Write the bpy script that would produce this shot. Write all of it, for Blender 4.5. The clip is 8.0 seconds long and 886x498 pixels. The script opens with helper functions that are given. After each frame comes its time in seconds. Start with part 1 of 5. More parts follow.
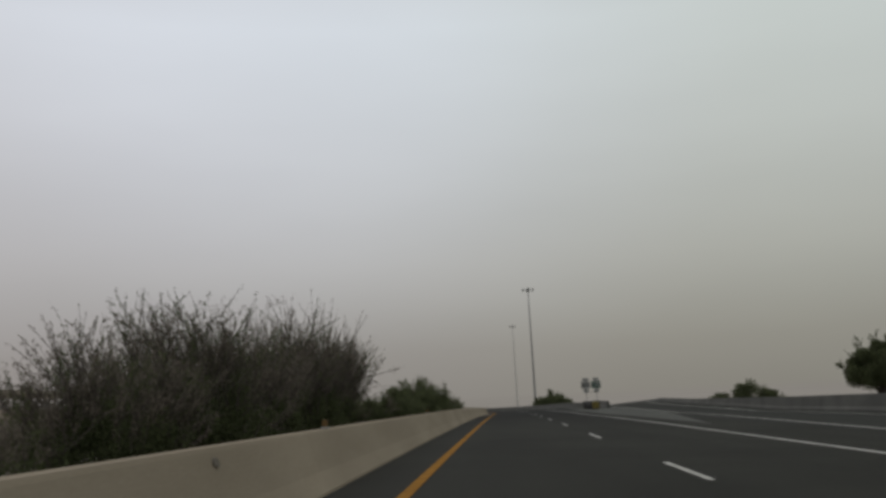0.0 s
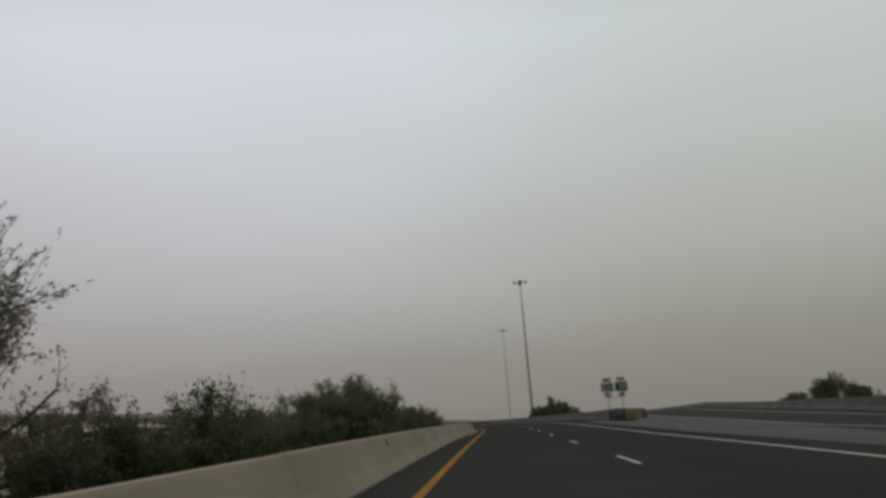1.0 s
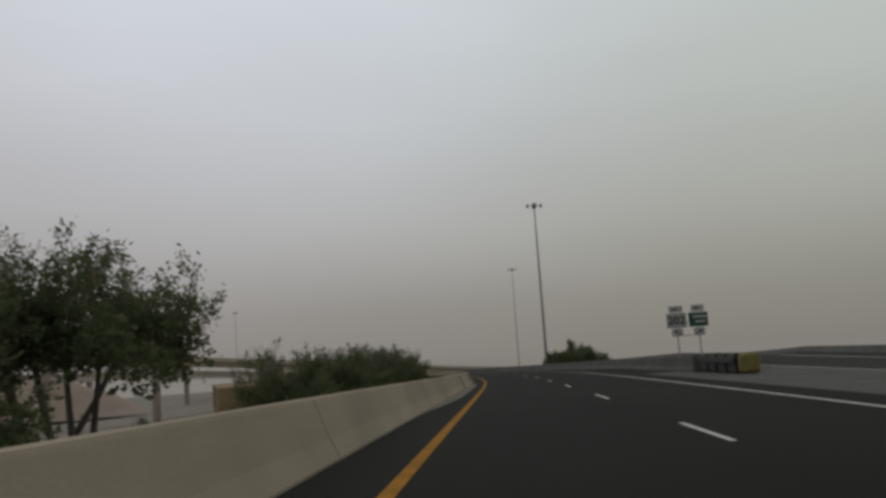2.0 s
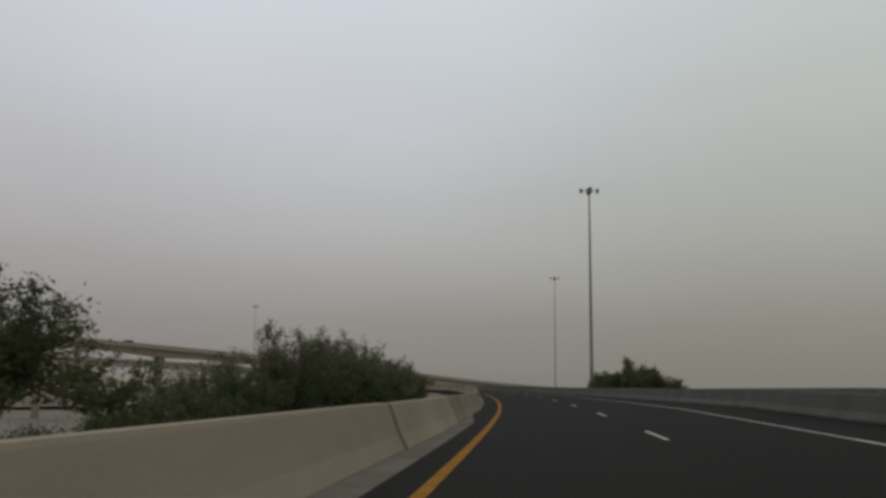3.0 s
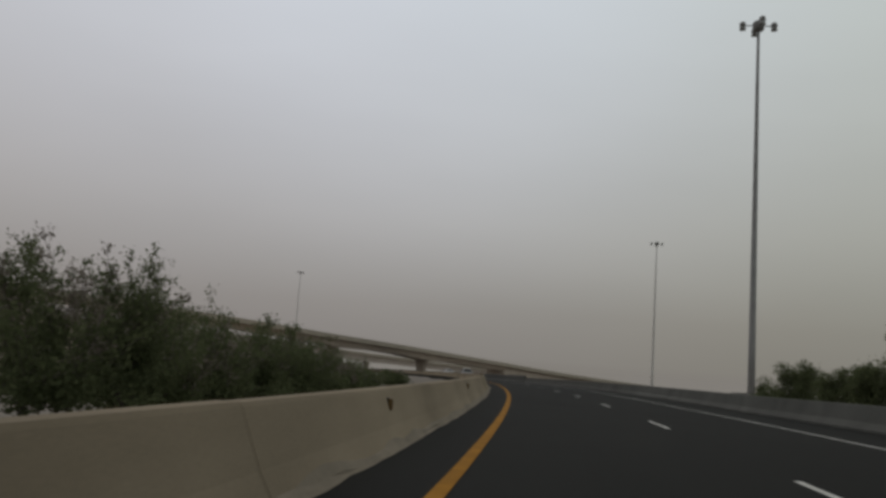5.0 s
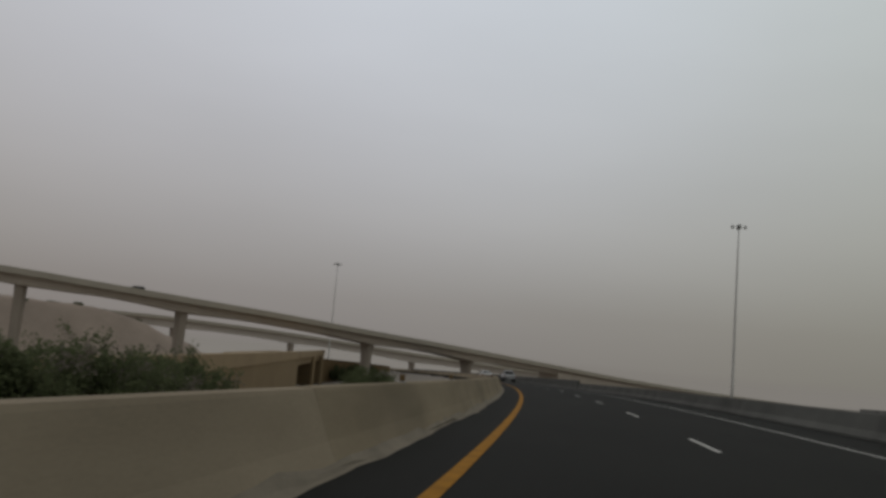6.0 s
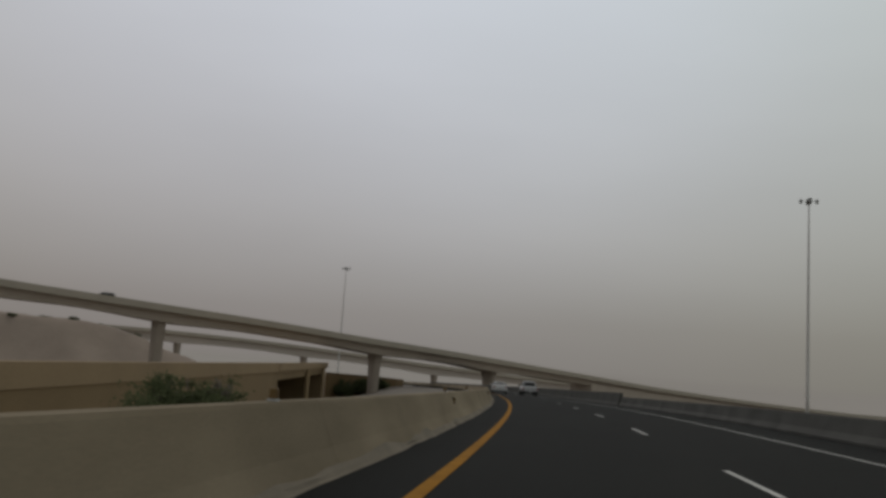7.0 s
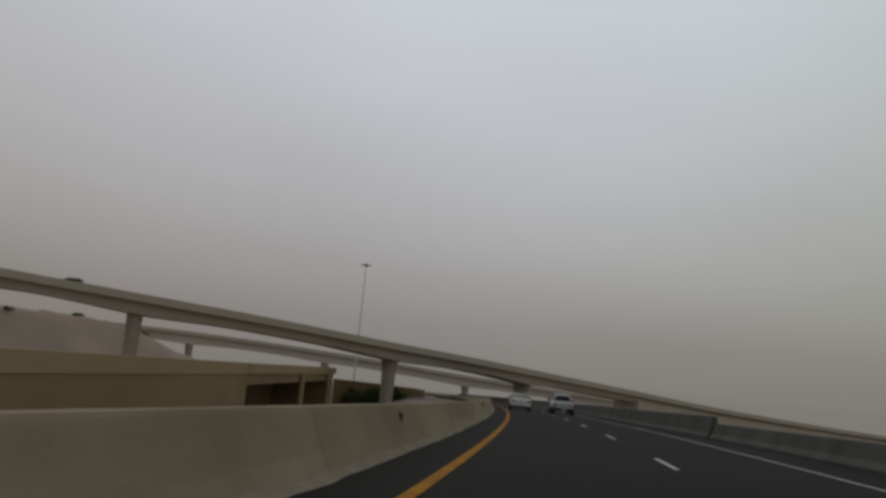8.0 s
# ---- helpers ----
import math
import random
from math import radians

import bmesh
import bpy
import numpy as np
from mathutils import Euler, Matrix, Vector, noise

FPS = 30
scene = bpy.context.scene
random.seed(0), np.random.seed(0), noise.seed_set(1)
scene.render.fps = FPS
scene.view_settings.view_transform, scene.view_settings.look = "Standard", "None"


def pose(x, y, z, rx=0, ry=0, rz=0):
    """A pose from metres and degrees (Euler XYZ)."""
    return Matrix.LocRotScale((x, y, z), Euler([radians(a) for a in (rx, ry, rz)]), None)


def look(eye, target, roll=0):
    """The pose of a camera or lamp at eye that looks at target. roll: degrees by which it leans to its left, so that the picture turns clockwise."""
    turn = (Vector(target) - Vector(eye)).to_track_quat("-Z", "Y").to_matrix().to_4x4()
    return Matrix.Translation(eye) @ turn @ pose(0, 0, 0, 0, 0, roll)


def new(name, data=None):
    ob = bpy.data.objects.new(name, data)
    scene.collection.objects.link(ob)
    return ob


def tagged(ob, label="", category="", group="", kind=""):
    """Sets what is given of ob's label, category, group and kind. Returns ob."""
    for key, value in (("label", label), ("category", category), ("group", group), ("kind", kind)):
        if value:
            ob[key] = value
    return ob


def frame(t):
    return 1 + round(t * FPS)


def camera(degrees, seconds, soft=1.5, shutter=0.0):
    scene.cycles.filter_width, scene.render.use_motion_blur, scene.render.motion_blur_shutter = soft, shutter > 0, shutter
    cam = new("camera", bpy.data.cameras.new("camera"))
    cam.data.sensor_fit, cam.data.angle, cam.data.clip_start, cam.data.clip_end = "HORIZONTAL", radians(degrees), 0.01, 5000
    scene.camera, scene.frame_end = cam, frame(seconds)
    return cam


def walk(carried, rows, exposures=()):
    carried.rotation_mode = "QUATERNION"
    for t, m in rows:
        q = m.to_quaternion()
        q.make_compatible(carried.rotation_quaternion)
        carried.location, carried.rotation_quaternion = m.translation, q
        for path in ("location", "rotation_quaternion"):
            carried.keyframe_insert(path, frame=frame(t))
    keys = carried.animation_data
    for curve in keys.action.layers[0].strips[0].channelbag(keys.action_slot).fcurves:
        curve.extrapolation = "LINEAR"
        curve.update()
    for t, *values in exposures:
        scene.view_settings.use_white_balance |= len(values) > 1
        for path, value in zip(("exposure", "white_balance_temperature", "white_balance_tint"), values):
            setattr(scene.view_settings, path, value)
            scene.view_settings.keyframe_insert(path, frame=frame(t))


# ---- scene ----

# ---------------------------------------------------------------- camera
cam = camera(55.22, 8.0, soft=3.3, shutter=0.06)
WALK = [
    (0.0, (1.546, 32.633, 0.973), (-0.135, 81.794, 9.940), -2.97),
    (0.5, (1.948, 48.310, 0.954), (-0.049, 97.513, 9.618), -2.48),
    (1.0, (2.355, 63.940, 0.928), (1.466, 112.992, 10.576), -4.55),
    (1.5, (2.728, 79.078, 0.883), (1.339, 128.621, 7.485), -4.19),
    (2.8, (3.814, 117.918, 0.614), (0.264, 167.342, 7.296), -1.10),
    (3.0, (3.999, 123.926, 0.556), (-0.152, 173.196, 7.986), 0.68),
    (3.5, (4.187, 138.567, 0.408), (-0.276, 187.920, 7.073), 0.32),
    (4.0, (4.215, 153.317, 0.266), (-1.574, 202.601, 6.396), 0.85),
    (4.5, (4.045, 168.644, 0.138), (-3.811, 217.628, 6.369), 4.56),
    (5.0, (3.633, 182.813, 0.041), (-5.507, 231.533, 6.582), 3.92),
    (5.2, (3.395, 188.670, 0.004), (-6.170, 237.266, 6.859), 3.92),
    (6.3, (0.981, 220.200, -0.210), (-12.117, 268.040, 6.095), 5.30),
    (6.5, (0.369, 226.115, -0.257), (-12.892, 273.775, 6.996), 5.45),
    (7.0, (-1.399, 240.786, -0.393), (-15.552, 288.222, 6.646), 3.95),
    (7.5, (-3.606, 255.866, -0.554), (-19.148, 302.719, 7.398), 5.54),
    (8.0, (-6.171, 270.702, -0.729), (-22.723, 317.278, 6.800), 5.52),
]
walk(cam, [(t, look(eye, target, roll)) for t, eye, target, roll in WALK], [(0.0, 0.08), (1.5, 0.02), (3.0, -0.01), (5.0, -0.06), (6.5, -0.13), (8.0, -0.13)])

# ---------------------------------------------------------------- world and sun
SUN_AZ, SUN_EL = 18.0, 58.0          # degrees left of +y, degrees above the horizon
world = bpy.data.worlds.new("dusty_sky")
scene.world = world
world.use_nodes = True
wn, wl = world.node_tree.nodes, world.node_tree.links
wn.clear()
w_out = wn.new("ShaderNodeOutputWorld")
w_bg = wn.new("ShaderNodeBackground")
w_sky = wn.new("ShaderNodeTexSky")
w_sky.sky_type = "NISHITA"
w_sky.sun_disc = False
w_sky.sun_elevation, w_sky.sun_rotation = radians(SUN_EL), radians(-SUN_AZ)
w_sky.dust_density = 6.0
w_tc = wn.new("ShaderNodeTexCoord")
w_sep = wn.new("ShaderNodeSeparateXYZ")
wl.new(w_tc.outputs["Generated"], w_sep.inputs[0])
w_ramp = wn.new("ShaderNodeValToRGB")
el = w_ramp.color_ramp.elements
el[0].position, el[0].color = 0.0, (0.228, 0.211, 0.192, 1)
el[1].position, el[1].color = 1.0, (0.15, 0.152, 0.152, 1)
for posn, col in ((0.06, (0.256, 0.241, 0.221)), (0.16, (0.358, 0.351, 0.334)), (0.28, (0.448, 0.456, 0.452)), (0.42, (0.530, 0.556, 0.564)), (0.56, (0.43, 0.445, 0.45)), (0.76, (0.23, 0.235, 0.236))):
    e = w_ramp.color_ramp.elements.new(posn)
    e.color = (*col, 1)
wl.new(w_sep.outputs["Z"], w_ramp.inputs[0])
# a thinner, bluer part of the dust above the road ahead to the left
w_dot = wn.new("ShaderNodeVectorMath")
w_dot.operation = "DOT_PRODUCT"
w_dot.inputs[1].default_value = (-0.29, 0.875, 0.387)
wl.new(w_tc.outputs["Generated"], w_dot.inputs[0])
w_map = wn.new("ShaderNodeMapRange")
w_map.interpolation_type = "SMOOTHSTEP"
w_map.inputs["From Min"].default_value, w_map.inputs["From Max"].default_value = 0.80, 1.0
w_map.inputs["To Min"].default_value, w_map.inputs["To Max"].default_value = 0.0, 1.0
wl.new(w_dot.outputs["Value"], w_map.inputs["Value"])
w_patch = wn.new("ShaderNodeMix")
w_patch.data_type, w_patch.blend_type = "RGBA", "MULTIPLY"
w_patch.inputs[7].default_value = (1.075, 1.085, 1.155, 1)
wl.new(w_map.outputs[0], w_patch.inputs[0])
wl.new(w_ramp.outputs[0], w_patch.inputs[6])
# a brighter gap low in the sky ahead, where the dust is thinnest
w_dot2 = wn.new("ShaderNodeVectorMath")
w_dot2.operation = "DOT_PRODUCT"
w_dot2.inputs[1].default_value = (-0.203, 0.913, 0.353)
wl.new(w_tc.outputs["Generated"], w_dot2.inputs[0])
w_map2 = wn.new("ShaderNodeMapRange")
w_map2.interpolation_type = "SMOOTHSTEP"
w_map2.inputs["From Min"].default_value, w_map2.inputs["From Max"].default_value = 0.945, 1.0
wl.new(w_dot2.outputs["Value"], w_map2.inputs["Value"])
w_gap = wn.new("ShaderNodeMix")
w_gap.data_type, w_gap.blend_type = "RGBA", "MULTIPLY"
w_gap.inputs[7].default_value = (1.045, 1.05, 1.065, 1)
wl.new(w_map2.outputs[0], w_gap.inputs[0])
wl.new(w_patch.outputs[2], w_gap.inputs[6])
# slow unevenness of the dust
w_noise = wn.new("ShaderNodeTexNoise")
w_noise.inputs["Scale"].default_value, w_noise.inputs["Detail"].default_value = 1.6, 4.0
w_stretch = wn.new("ShaderNodeMapping")
w_stretch.inputs["Scale"].default_value = (1.0, 1.0, 3.6)
w_nm = wn.new("ShaderNodeMapRange")
w_nm.inputs["To Min"].default_value, w_nm.inputs["To Max"].default_value = 0.90, 1.10
wl.new(w_tc.outputs["Generated"], w_stretch.inputs[0])
wl.new(w_stretch.outputs[0], w_noise.inputs["Vector"])
wl.new(w_noise.outputs["Fac"], w_nm.inputs["Value"])
w_mul = wn.new("ShaderNodeVectorMath")
w_mul.operation = "SCALE"
wl.new(w_gap.outputs[2], w_mul.inputs[0])
wl.new(w_nm.outputs[0], w_mul.inputs["Scale"])
w_hue = wn.new("ShaderNodeMapRange")
w_hue.inputs["From Min"].default_value, w_hue.inputs["From Max"].default_value = -0.65, 0.35
wl.new(w_sep.outputs["X"], w_hue.inputs["Value"])
w_tint = wn.new("ShaderNodeMix")
w_tint.data_type = "RGBA"
w_tint.inputs[6].default_value, w_tint.inputs[7].default_value = (1.016, 0.992, 1.002, 1), (0.976, 1.010, 0.962, 1)
wl.new(w_hue.outputs[0], w_tint.inputs[0])
w_tinted = wn.new("ShaderNodeVectorMath")
w_tinted.operation = "MULTIPLY"
wl.new(w_mul.outputs[0], w_tinted.inputs[0])
wl.new(w_tint.outputs[2], w_tinted.inputs[1])
w_dim = wn.new("ShaderNodeVectorMath")
w_dim.operation = "SCALE"
w_dim.inputs["Scale"].default_value = 0.004
wl.new(w_sky.outputs[0], w_dim.inputs[0])
w_add = wn.new("ShaderNodeVectorMath")
w_add.operation = "ADD"
wl.new(w_tinted.outputs[0], w_add.inputs[0])
wl.new(w_dim.outputs[0], w_add.inputs[1])
wl.new(w_add.outputs[0], w_bg.inputs["Color"])
w_bg.inputs["Strength"].default_value = 1.0
wl.new(w_bg.outputs[0], w_out.inputs[0])

sun = new("sun", bpy.data.lights.new("sun", "SUN"))
sun.data.energy, sun.data.angle, sun.data.color = 0.4, radians(25), (1.0, 0.95, 0.88)
sun.matrix_world = look((0, 0, 80), (math.sin(radians(SUN_AZ)) * 50, -math.cos(radians(SUN_AZ)) * 50, 80 - 50 * math.tan(radians(SUN_EL))))


# ---------------------------------------------------------------- materials
def mat(name, col, col2=None, rough=0.8, scale=3.0, fine=40.0, metal=0.0, bump=0.15, contrast=1.0, stretch=(1, 1, 1), rand=0.0, spec=0.3, blotch=0.0):
    """A surface of two tones mixed by broad stains and fine grain, with a fine relief."""
    m = bpy.data.materials.new(name)
    m.use_nodes = True
    nt, b = m.node_tree, m.node_tree.nodes["Principled BSDF"]
    n, l = nt.nodes, nt.links
    col2 = col2 or tuple(c * 0.75 for c in col)
    tc = n.new("ShaderNodeTexCoord")
    mp = n.new("ShaderNodeMapping")
    mp.inputs["Scale"].default_value = stretch
    l.new(tc.outputs["Object"], mp.inputs[0])
    broad, grain = n.new("ShaderNodeTexNoise"), n.new("ShaderNodeTexNoise")
    broad.inputs["Scale"].default_value, broad.inputs["Detail"].default_value = scale, 5.0
    grain.inputs["Scale"].default_value, grain.inputs["Detail"].default_value = fine, 3.0
    l.new(mp.outputs[0], broad.inputs["Vector"])
    l.new(tc.outputs["Object"], grain.inputs["Vector"])
    ramp = n.new("ShaderNodeMapRange")
    ramp.inputs["From Min"].default_value, ramp.inputs["From Max"].default_value = 0.5 - 0.25 / contrast, 0.5 + 0.25 / contrast
    l.new(broad.outputs["Fac"], ramp.inputs["Value"])
    mix = n.new("ShaderNodeMix")
    mix.data_type = "RGBA"
    mix.inputs[6].default_value, mix.inputs[7].default_value = (*col, 1), (*col2, 1)
    l.new(ramp.outputs[0], mix.inputs[0])
    gr = n.new("ShaderNodeMapRange")
    gr.inputs["To Min"].default_value, gr.inputs["To Max"].default_value = 0.78, 1.22
    l.new(grain.outputs["Fac"], gr.inputs["Value"])
    sc = n.new("ShaderNodeVectorMath")
    sc.operation = "SCALE"
    l.new(mix.outputs[2], sc.inputs[0])
    l.new(gr.outputs[0], sc.inputs["Scale"])
    last = sc
    if blotch:
        bl, br, s3 = n.new("ShaderNodeTexNoise"), n.new("ShaderNodeMapRange"), n.new("ShaderNodeVectorMath")
        bl.inputs["Scale"].default_value, bl.inputs["Detail"].default_value = 0.22, 6.0
        br.inputs["From Min"].default_value, br.inputs["From Max"].default_value = 0.35, 0.65
        br.inputs["To Min"].default_value, br.inputs["To Max"].default_value = 1 - blotch, 1 + blotch
        s3.operation = "SCALE"
        l.new(tc.outputs["Object"], bl.inputs["Vector"])
        l.new(bl.outputs["Fac"], br.inputs["Value"])
        l.new(last.outputs[0], s3.inputs[0])
        l.new(br.outputs[0], s3.inputs["Scale"])
        last = s3
    if rand:
        oi = n.new("ShaderNodeObjectInfo")
        rr = n.new("ShaderNodeMapRange")
        rr.inputs["To Min"].default_value, rr.inputs["To Max"].default_value = 1 - rand, 1 + rand
        l.new(oi.outputs["Random"], rr.inputs["Value"])
        s2 = n.new("ShaderNodeVectorMath")
        s2.operation = "SCALE"
        l.new(last.outputs[0], s2.inputs[0])
        l.new(rr.outputs[0], s2.inputs["Scale"])
        last = s2
    l.new(last.outputs[0], b.inputs["Base Color"])
    b.inputs["Roughness"].default_value, b.inputs["Metallic"].default_value = rough, metal
    b.inputs["Specular IOR Level"].default_value = spec
    if bump:
        bp = n.new("ShaderNodeBump")
        bp.inputs["Strength"].default_value, bp.inputs["Distance"].default_value = bump, 0.02
        l.new(grain.outputs["Fac"], bp.inputs["Height"])
        l.new(bp.outputs[0], b.inputs["Normal"])
    return m


def leaf_mat(name, col, col2):
    """Leaves: every leaf its own tone, a little light through it."""
    m = bpy.data.materials.new(name)
    m.use_nodes = True
    n, l = m.node_tree.nodes, m.node_tree.links
    b = n["Principled BSDF"]
    geo = n.new("ShaderNodeNewGeometry")
    mix = n.new("ShaderNodeMix")
    mix.data_type = "RGBA"
    mix.inputs[6].default_value, mix.inputs[7].default_value = (*col, 1), (*col2, 1)
    l.new(geo.outputs["Random Per Island"], mix.inputs[0])
    l.new(mix.outputs[2], b.inputs["Base Color"])
    b.inputs["Roughness"].default_value, b.inputs["Specular IOR Level"].default_value = 0.9, 0.04
    tr = n.new("ShaderNodeBsdfTranslucent")
    l.new(mix.outputs[2], tr.inputs[0])
    ms = n.new("ShaderNodeMixShader")
    ms.inputs[0].default_value = 0.45
    l.new(b.outputs[0], ms.inputs[1])
    l.new(tr.outputs[0], ms.inputs[2])
    l.new(ms.outputs[0], n["Material Output"].inputs[0])
    return m


ASPHALT = mat("asphalt", (0.0126, 0.0126, 0.0106), (0.0085, 0.0085, 0.0072), 0.82, 0.35, 55, bump=0.35, stretch=(1.6, 0.12, 1), spec=0.08, blotch=0.14)
RAMP_ASPHALT = mat("ramp_asphalt", (0.038, 0.039, 0.035), (0.028, 0.029, 0.026), 0.92, 0.35, 55, bump=0.3, stretch=(1.6, 0.12, 1), spec=0.12)
# the first stretch's asphalt colour is raised to stand in for haze
_n, _l = ASPHALT.node_tree.nodes, ASPHALT.node_tree.links
_b = _n["Principled BSDF"]
_src = _b.inputs["Base Color"].links[0].from_socket
_tc, _xyz, _mr, _sc = _n.new("ShaderNodeTexCoord"), _n.new("ShaderNodeSeparateXYZ"), _n.new("ShaderNodeMapRange"), _n.new("ShaderNodeVectorMath")
_sc.operation = "SCALE"
_mr.inputs["From Min"].default_value, _mr.inputs["From Max"].default_value = 66.0, 96.0
_mr.inputs["To Min"].default_value, _mr.inputs["To Max"].default_value = 2.8, 1.0
_l.new(_tc.outputs["Object"], _xyz.inputs[0])
_l.new(_xyz.outputs["Y"], _mr.inputs["Value"])
_l.new(_src, _sc.inputs[0])
_l.new(_mr.outputs[0], _sc.inputs["Scale"])
_l.new(_sc.outputs[0], _b.inputs["Base Color"])
YELLOW = mat("yellow_paint", (0.41, 0.190, 0.018), (0.285, 0.131, 0.014), 0.9, 2.5, 60, contrast=1.4, spec=0.12)
WHITE = mat("white_paint", (0.70, 0.69, 0.65), (0.52, 0.51, 0.475), 0.75, 2.5, 60, contrast=1.4)
CONCRETE = mat("barrier_concrete", (0.385, 0.324, 0.250), (0.328, 0.275, 0.209), 0.95, 1.3, 45, bump=0.10, stretch=(1, 0.3, 1.5), rand=0.05, spec=0.12, blotch=0.09)
# same concrete darkened in two steps for dimmer storm light, with blotchier stains
DIM_CONCRETE = mat("dim_barrier_concrete", (0.318, 0.264, 0.193), (0.252, 0.208, 0.150), 0.95, 1.3, 45, bump=0.10, stretch=(1, 0.3, 1.5), rand=0.05, spec=0.10, blotch=0.15)
DIM_STAINED_CONCRETE = mat("dim_stained_barrier_concrete", (0.290, 0.240, 0.170), (0.214, 0.175, 0.121), 0.95, 1.3, 45, bump=0.10, stretch=(1, 0.3, 1.5), rand=0.05, spec=0.08, blotch=0.17)
PALE_PATCH = mat("pale_mortar", (0.42, 0.39, 0.33), (0.34, 0.31, 0.26), 0.9, 12, 60)
DUST = mat("pale_dust", (0.245, 0.210, 0.162), (0.180, 0.153, 0.117), 0.95, 1.6, 40, bump=0.3, contrast=1.3)
GUTTER = mat("gutter_concrete", (0.205, 0.180, 0.150), (0.13, 0.115, 0.097), 0.92, 1.2, 30, bump=0.25, contrast=1.4)
GREY_CONCRETE = mat("grey_concrete", (0.140, 0.141, 0.130), (0.094, 0.095, 0.088), 0.92, 0.5, 25, bump=0.25, contrast=1.3)
BRIDGE_TOP = mat("bridge_parapet_concrete", (0.45, 0.400, 0.335), (0.39, 0.346, 0.288), 0.92, 0.25, 10)
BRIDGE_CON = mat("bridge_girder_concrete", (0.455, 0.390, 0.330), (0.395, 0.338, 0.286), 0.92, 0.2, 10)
PIER_CON = mat("pier_concrete", (0.36, 0.305, 0.255), (0.29, 0.246, 0.206), 0.92, 0.35, 10, stretch=(1, 1, 0.3))
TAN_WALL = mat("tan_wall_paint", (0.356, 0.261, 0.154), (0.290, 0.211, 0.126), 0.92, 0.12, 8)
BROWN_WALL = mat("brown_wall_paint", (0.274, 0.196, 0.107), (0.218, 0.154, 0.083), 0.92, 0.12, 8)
# far bridge's concrete, its colour lightened in place of distance haze
HAZED_CON = mat("hazed_bridge_concrete", (0.55, 0.49, 0.44), (0.50, 0.445, 0.40), 0.92, 0.2, 10)
DIRT = mat("desert_dirt", (0.255, 0.226, 0.193), (0.200, 0.176, 0.150), 0.95, 0.05, 3.0, bump=0.4, contrast=1.3)
BANK_DIRT = mat("bank_earth", (0.35, 0.282, 0.234), (0.265, 0.213, 0.176), 0.95, 0.06, 2.0, bump=0.4, contrast=1.4)
PARAPET_CONCRETE = mat("grey_parapet_concrete", (0.118, 0.119, 0.109), (0.078, 0.079, 0.072), 0.92, 0.5, 25, bump=0.25, contrast=1.3)
DARK_CONCRETE = mat("dark_parapet_concrete", (0.095, 0.094, 0.086), (0.062, 0.061, 0.056), 0.92, 0.5, 25, bump=0.25, contrast=1.3)
GORE = mat("gore_gravel", (0.105, 0.107, 0.098), (0.070, 0.071, 0.065), 0.95, 0.4, 30, bump=0.4, contrast=1.3)
STEEL = mat("galvanised_steel", (0.36, 0.36, 0.362), (0.28, 0.28, 0.284), 0.6, 1.5, 20, metal=0.3, bump=0.05)
# mast steel with distance haze put into its colour, for the far masts
HAZED_STEEL = mat("hazed_mast_steel", (0.60, 0.59, 0.575), (0.52, 0.51, 0.495), 0.75, 1.5, 20, metal=0.1, bump=0.05)
LAMP_GREY = mat("lamp_housing", (0.26, 0.26, 0.25), (0.2, 0.2, 0.195), 0.6, 4, 30, bump=0.05)
LAMP_GLASS = mat("lamp_glass", (0.36, 0.37, 0.36), (0.3, 0.31, 0.3), 0.25, 4, 30, bump=0, spec=0.5)
SIGN_WHITE = mat("sign_white", (0.42, 0.42, 0.41), (0.36, 0.36, 0.35), 0.6, 3, 30, bump=0)
SIGN_GREEN = mat("sign_green", (0.015, 0.085, 0.06), (0.012, 0.07, 0.05), 0.5, 3, 30, bump=0)
SIGN_BLACK = mat("sign_black", (0.02, 0.02, 0.02), (0.03, 0.03, 0.03), 0.6, 3, 30, bump=0)
CUSHION = mat("cushion_grey", (0.06, 0.06, 0.058), (0.045, 0.045, 0.044), 0.7, 3, 30)
CUSHION_YELLOW = mat("cushion_yellow", (0.22, 0.175, 0.05), (0.15, 0.12, 0.04), 0.7, 3, 30)
AMBER = mat("amber_reflector", (0.18, 0.108, 0.036), (0.105, 0.064, 0.024), 0.5, 8, 60)
BARK = mat("bark", (0.13, 0.112, 0.10), (0.085, 0.074, 0.066), 0.95, 6, 60, bump=0.4)
LEAF = leaf_mat("leaf_green", (0.100, 0.122, 0.062), (0.150, 0.174, 0.098))
LEAF_DARK = leaf_mat("leaf_dark", (0.098, 0.118, 0.058), (0.156, 0.176, 0.095))
LEAF_DRY = leaf_mat("leaf_dry", (0.180, 0.156, 0.128), (0.265, 0.234, 0.198))
CAR_WHITE = mat("car_paint_white", (0.52, 0.52, 0.52), (0.46, 0.46, 0.46), 0.35, 2, 30, bump=0, spec=0.5)
CAR_SILVER = mat("car_paint_silver", (0.42, 0.42, 0.43), (0.37, 0.37, 0.38), 0.38, 2, 30, metal=0.3, bump=0, spec=0.5)
CAR_DARK = mat("car_paint_dark", (0.15, 0.145, 0.14), (0.12, 0.117, 0.113), 0.35, 2, 30, bump=0, spec=0.5)
CAR_GLASS = mat("car_glass", (0.012, 0.013, 0.014), (0.016, 0.017, 0.018), 0.35, 2, 30, bump=0, spec=0.12)
TYRE = mat("tyre_rubber", (0.018, 0.018, 0.018), (0.025, 0.024, 0.023), 0.9, 8, 60)
RIM = mat("rim_alloy", (0.32, 0.32, 0.33), (0.25, 0.25, 0.26), 0.4, 6, 40, metal=0.7, bump=0)
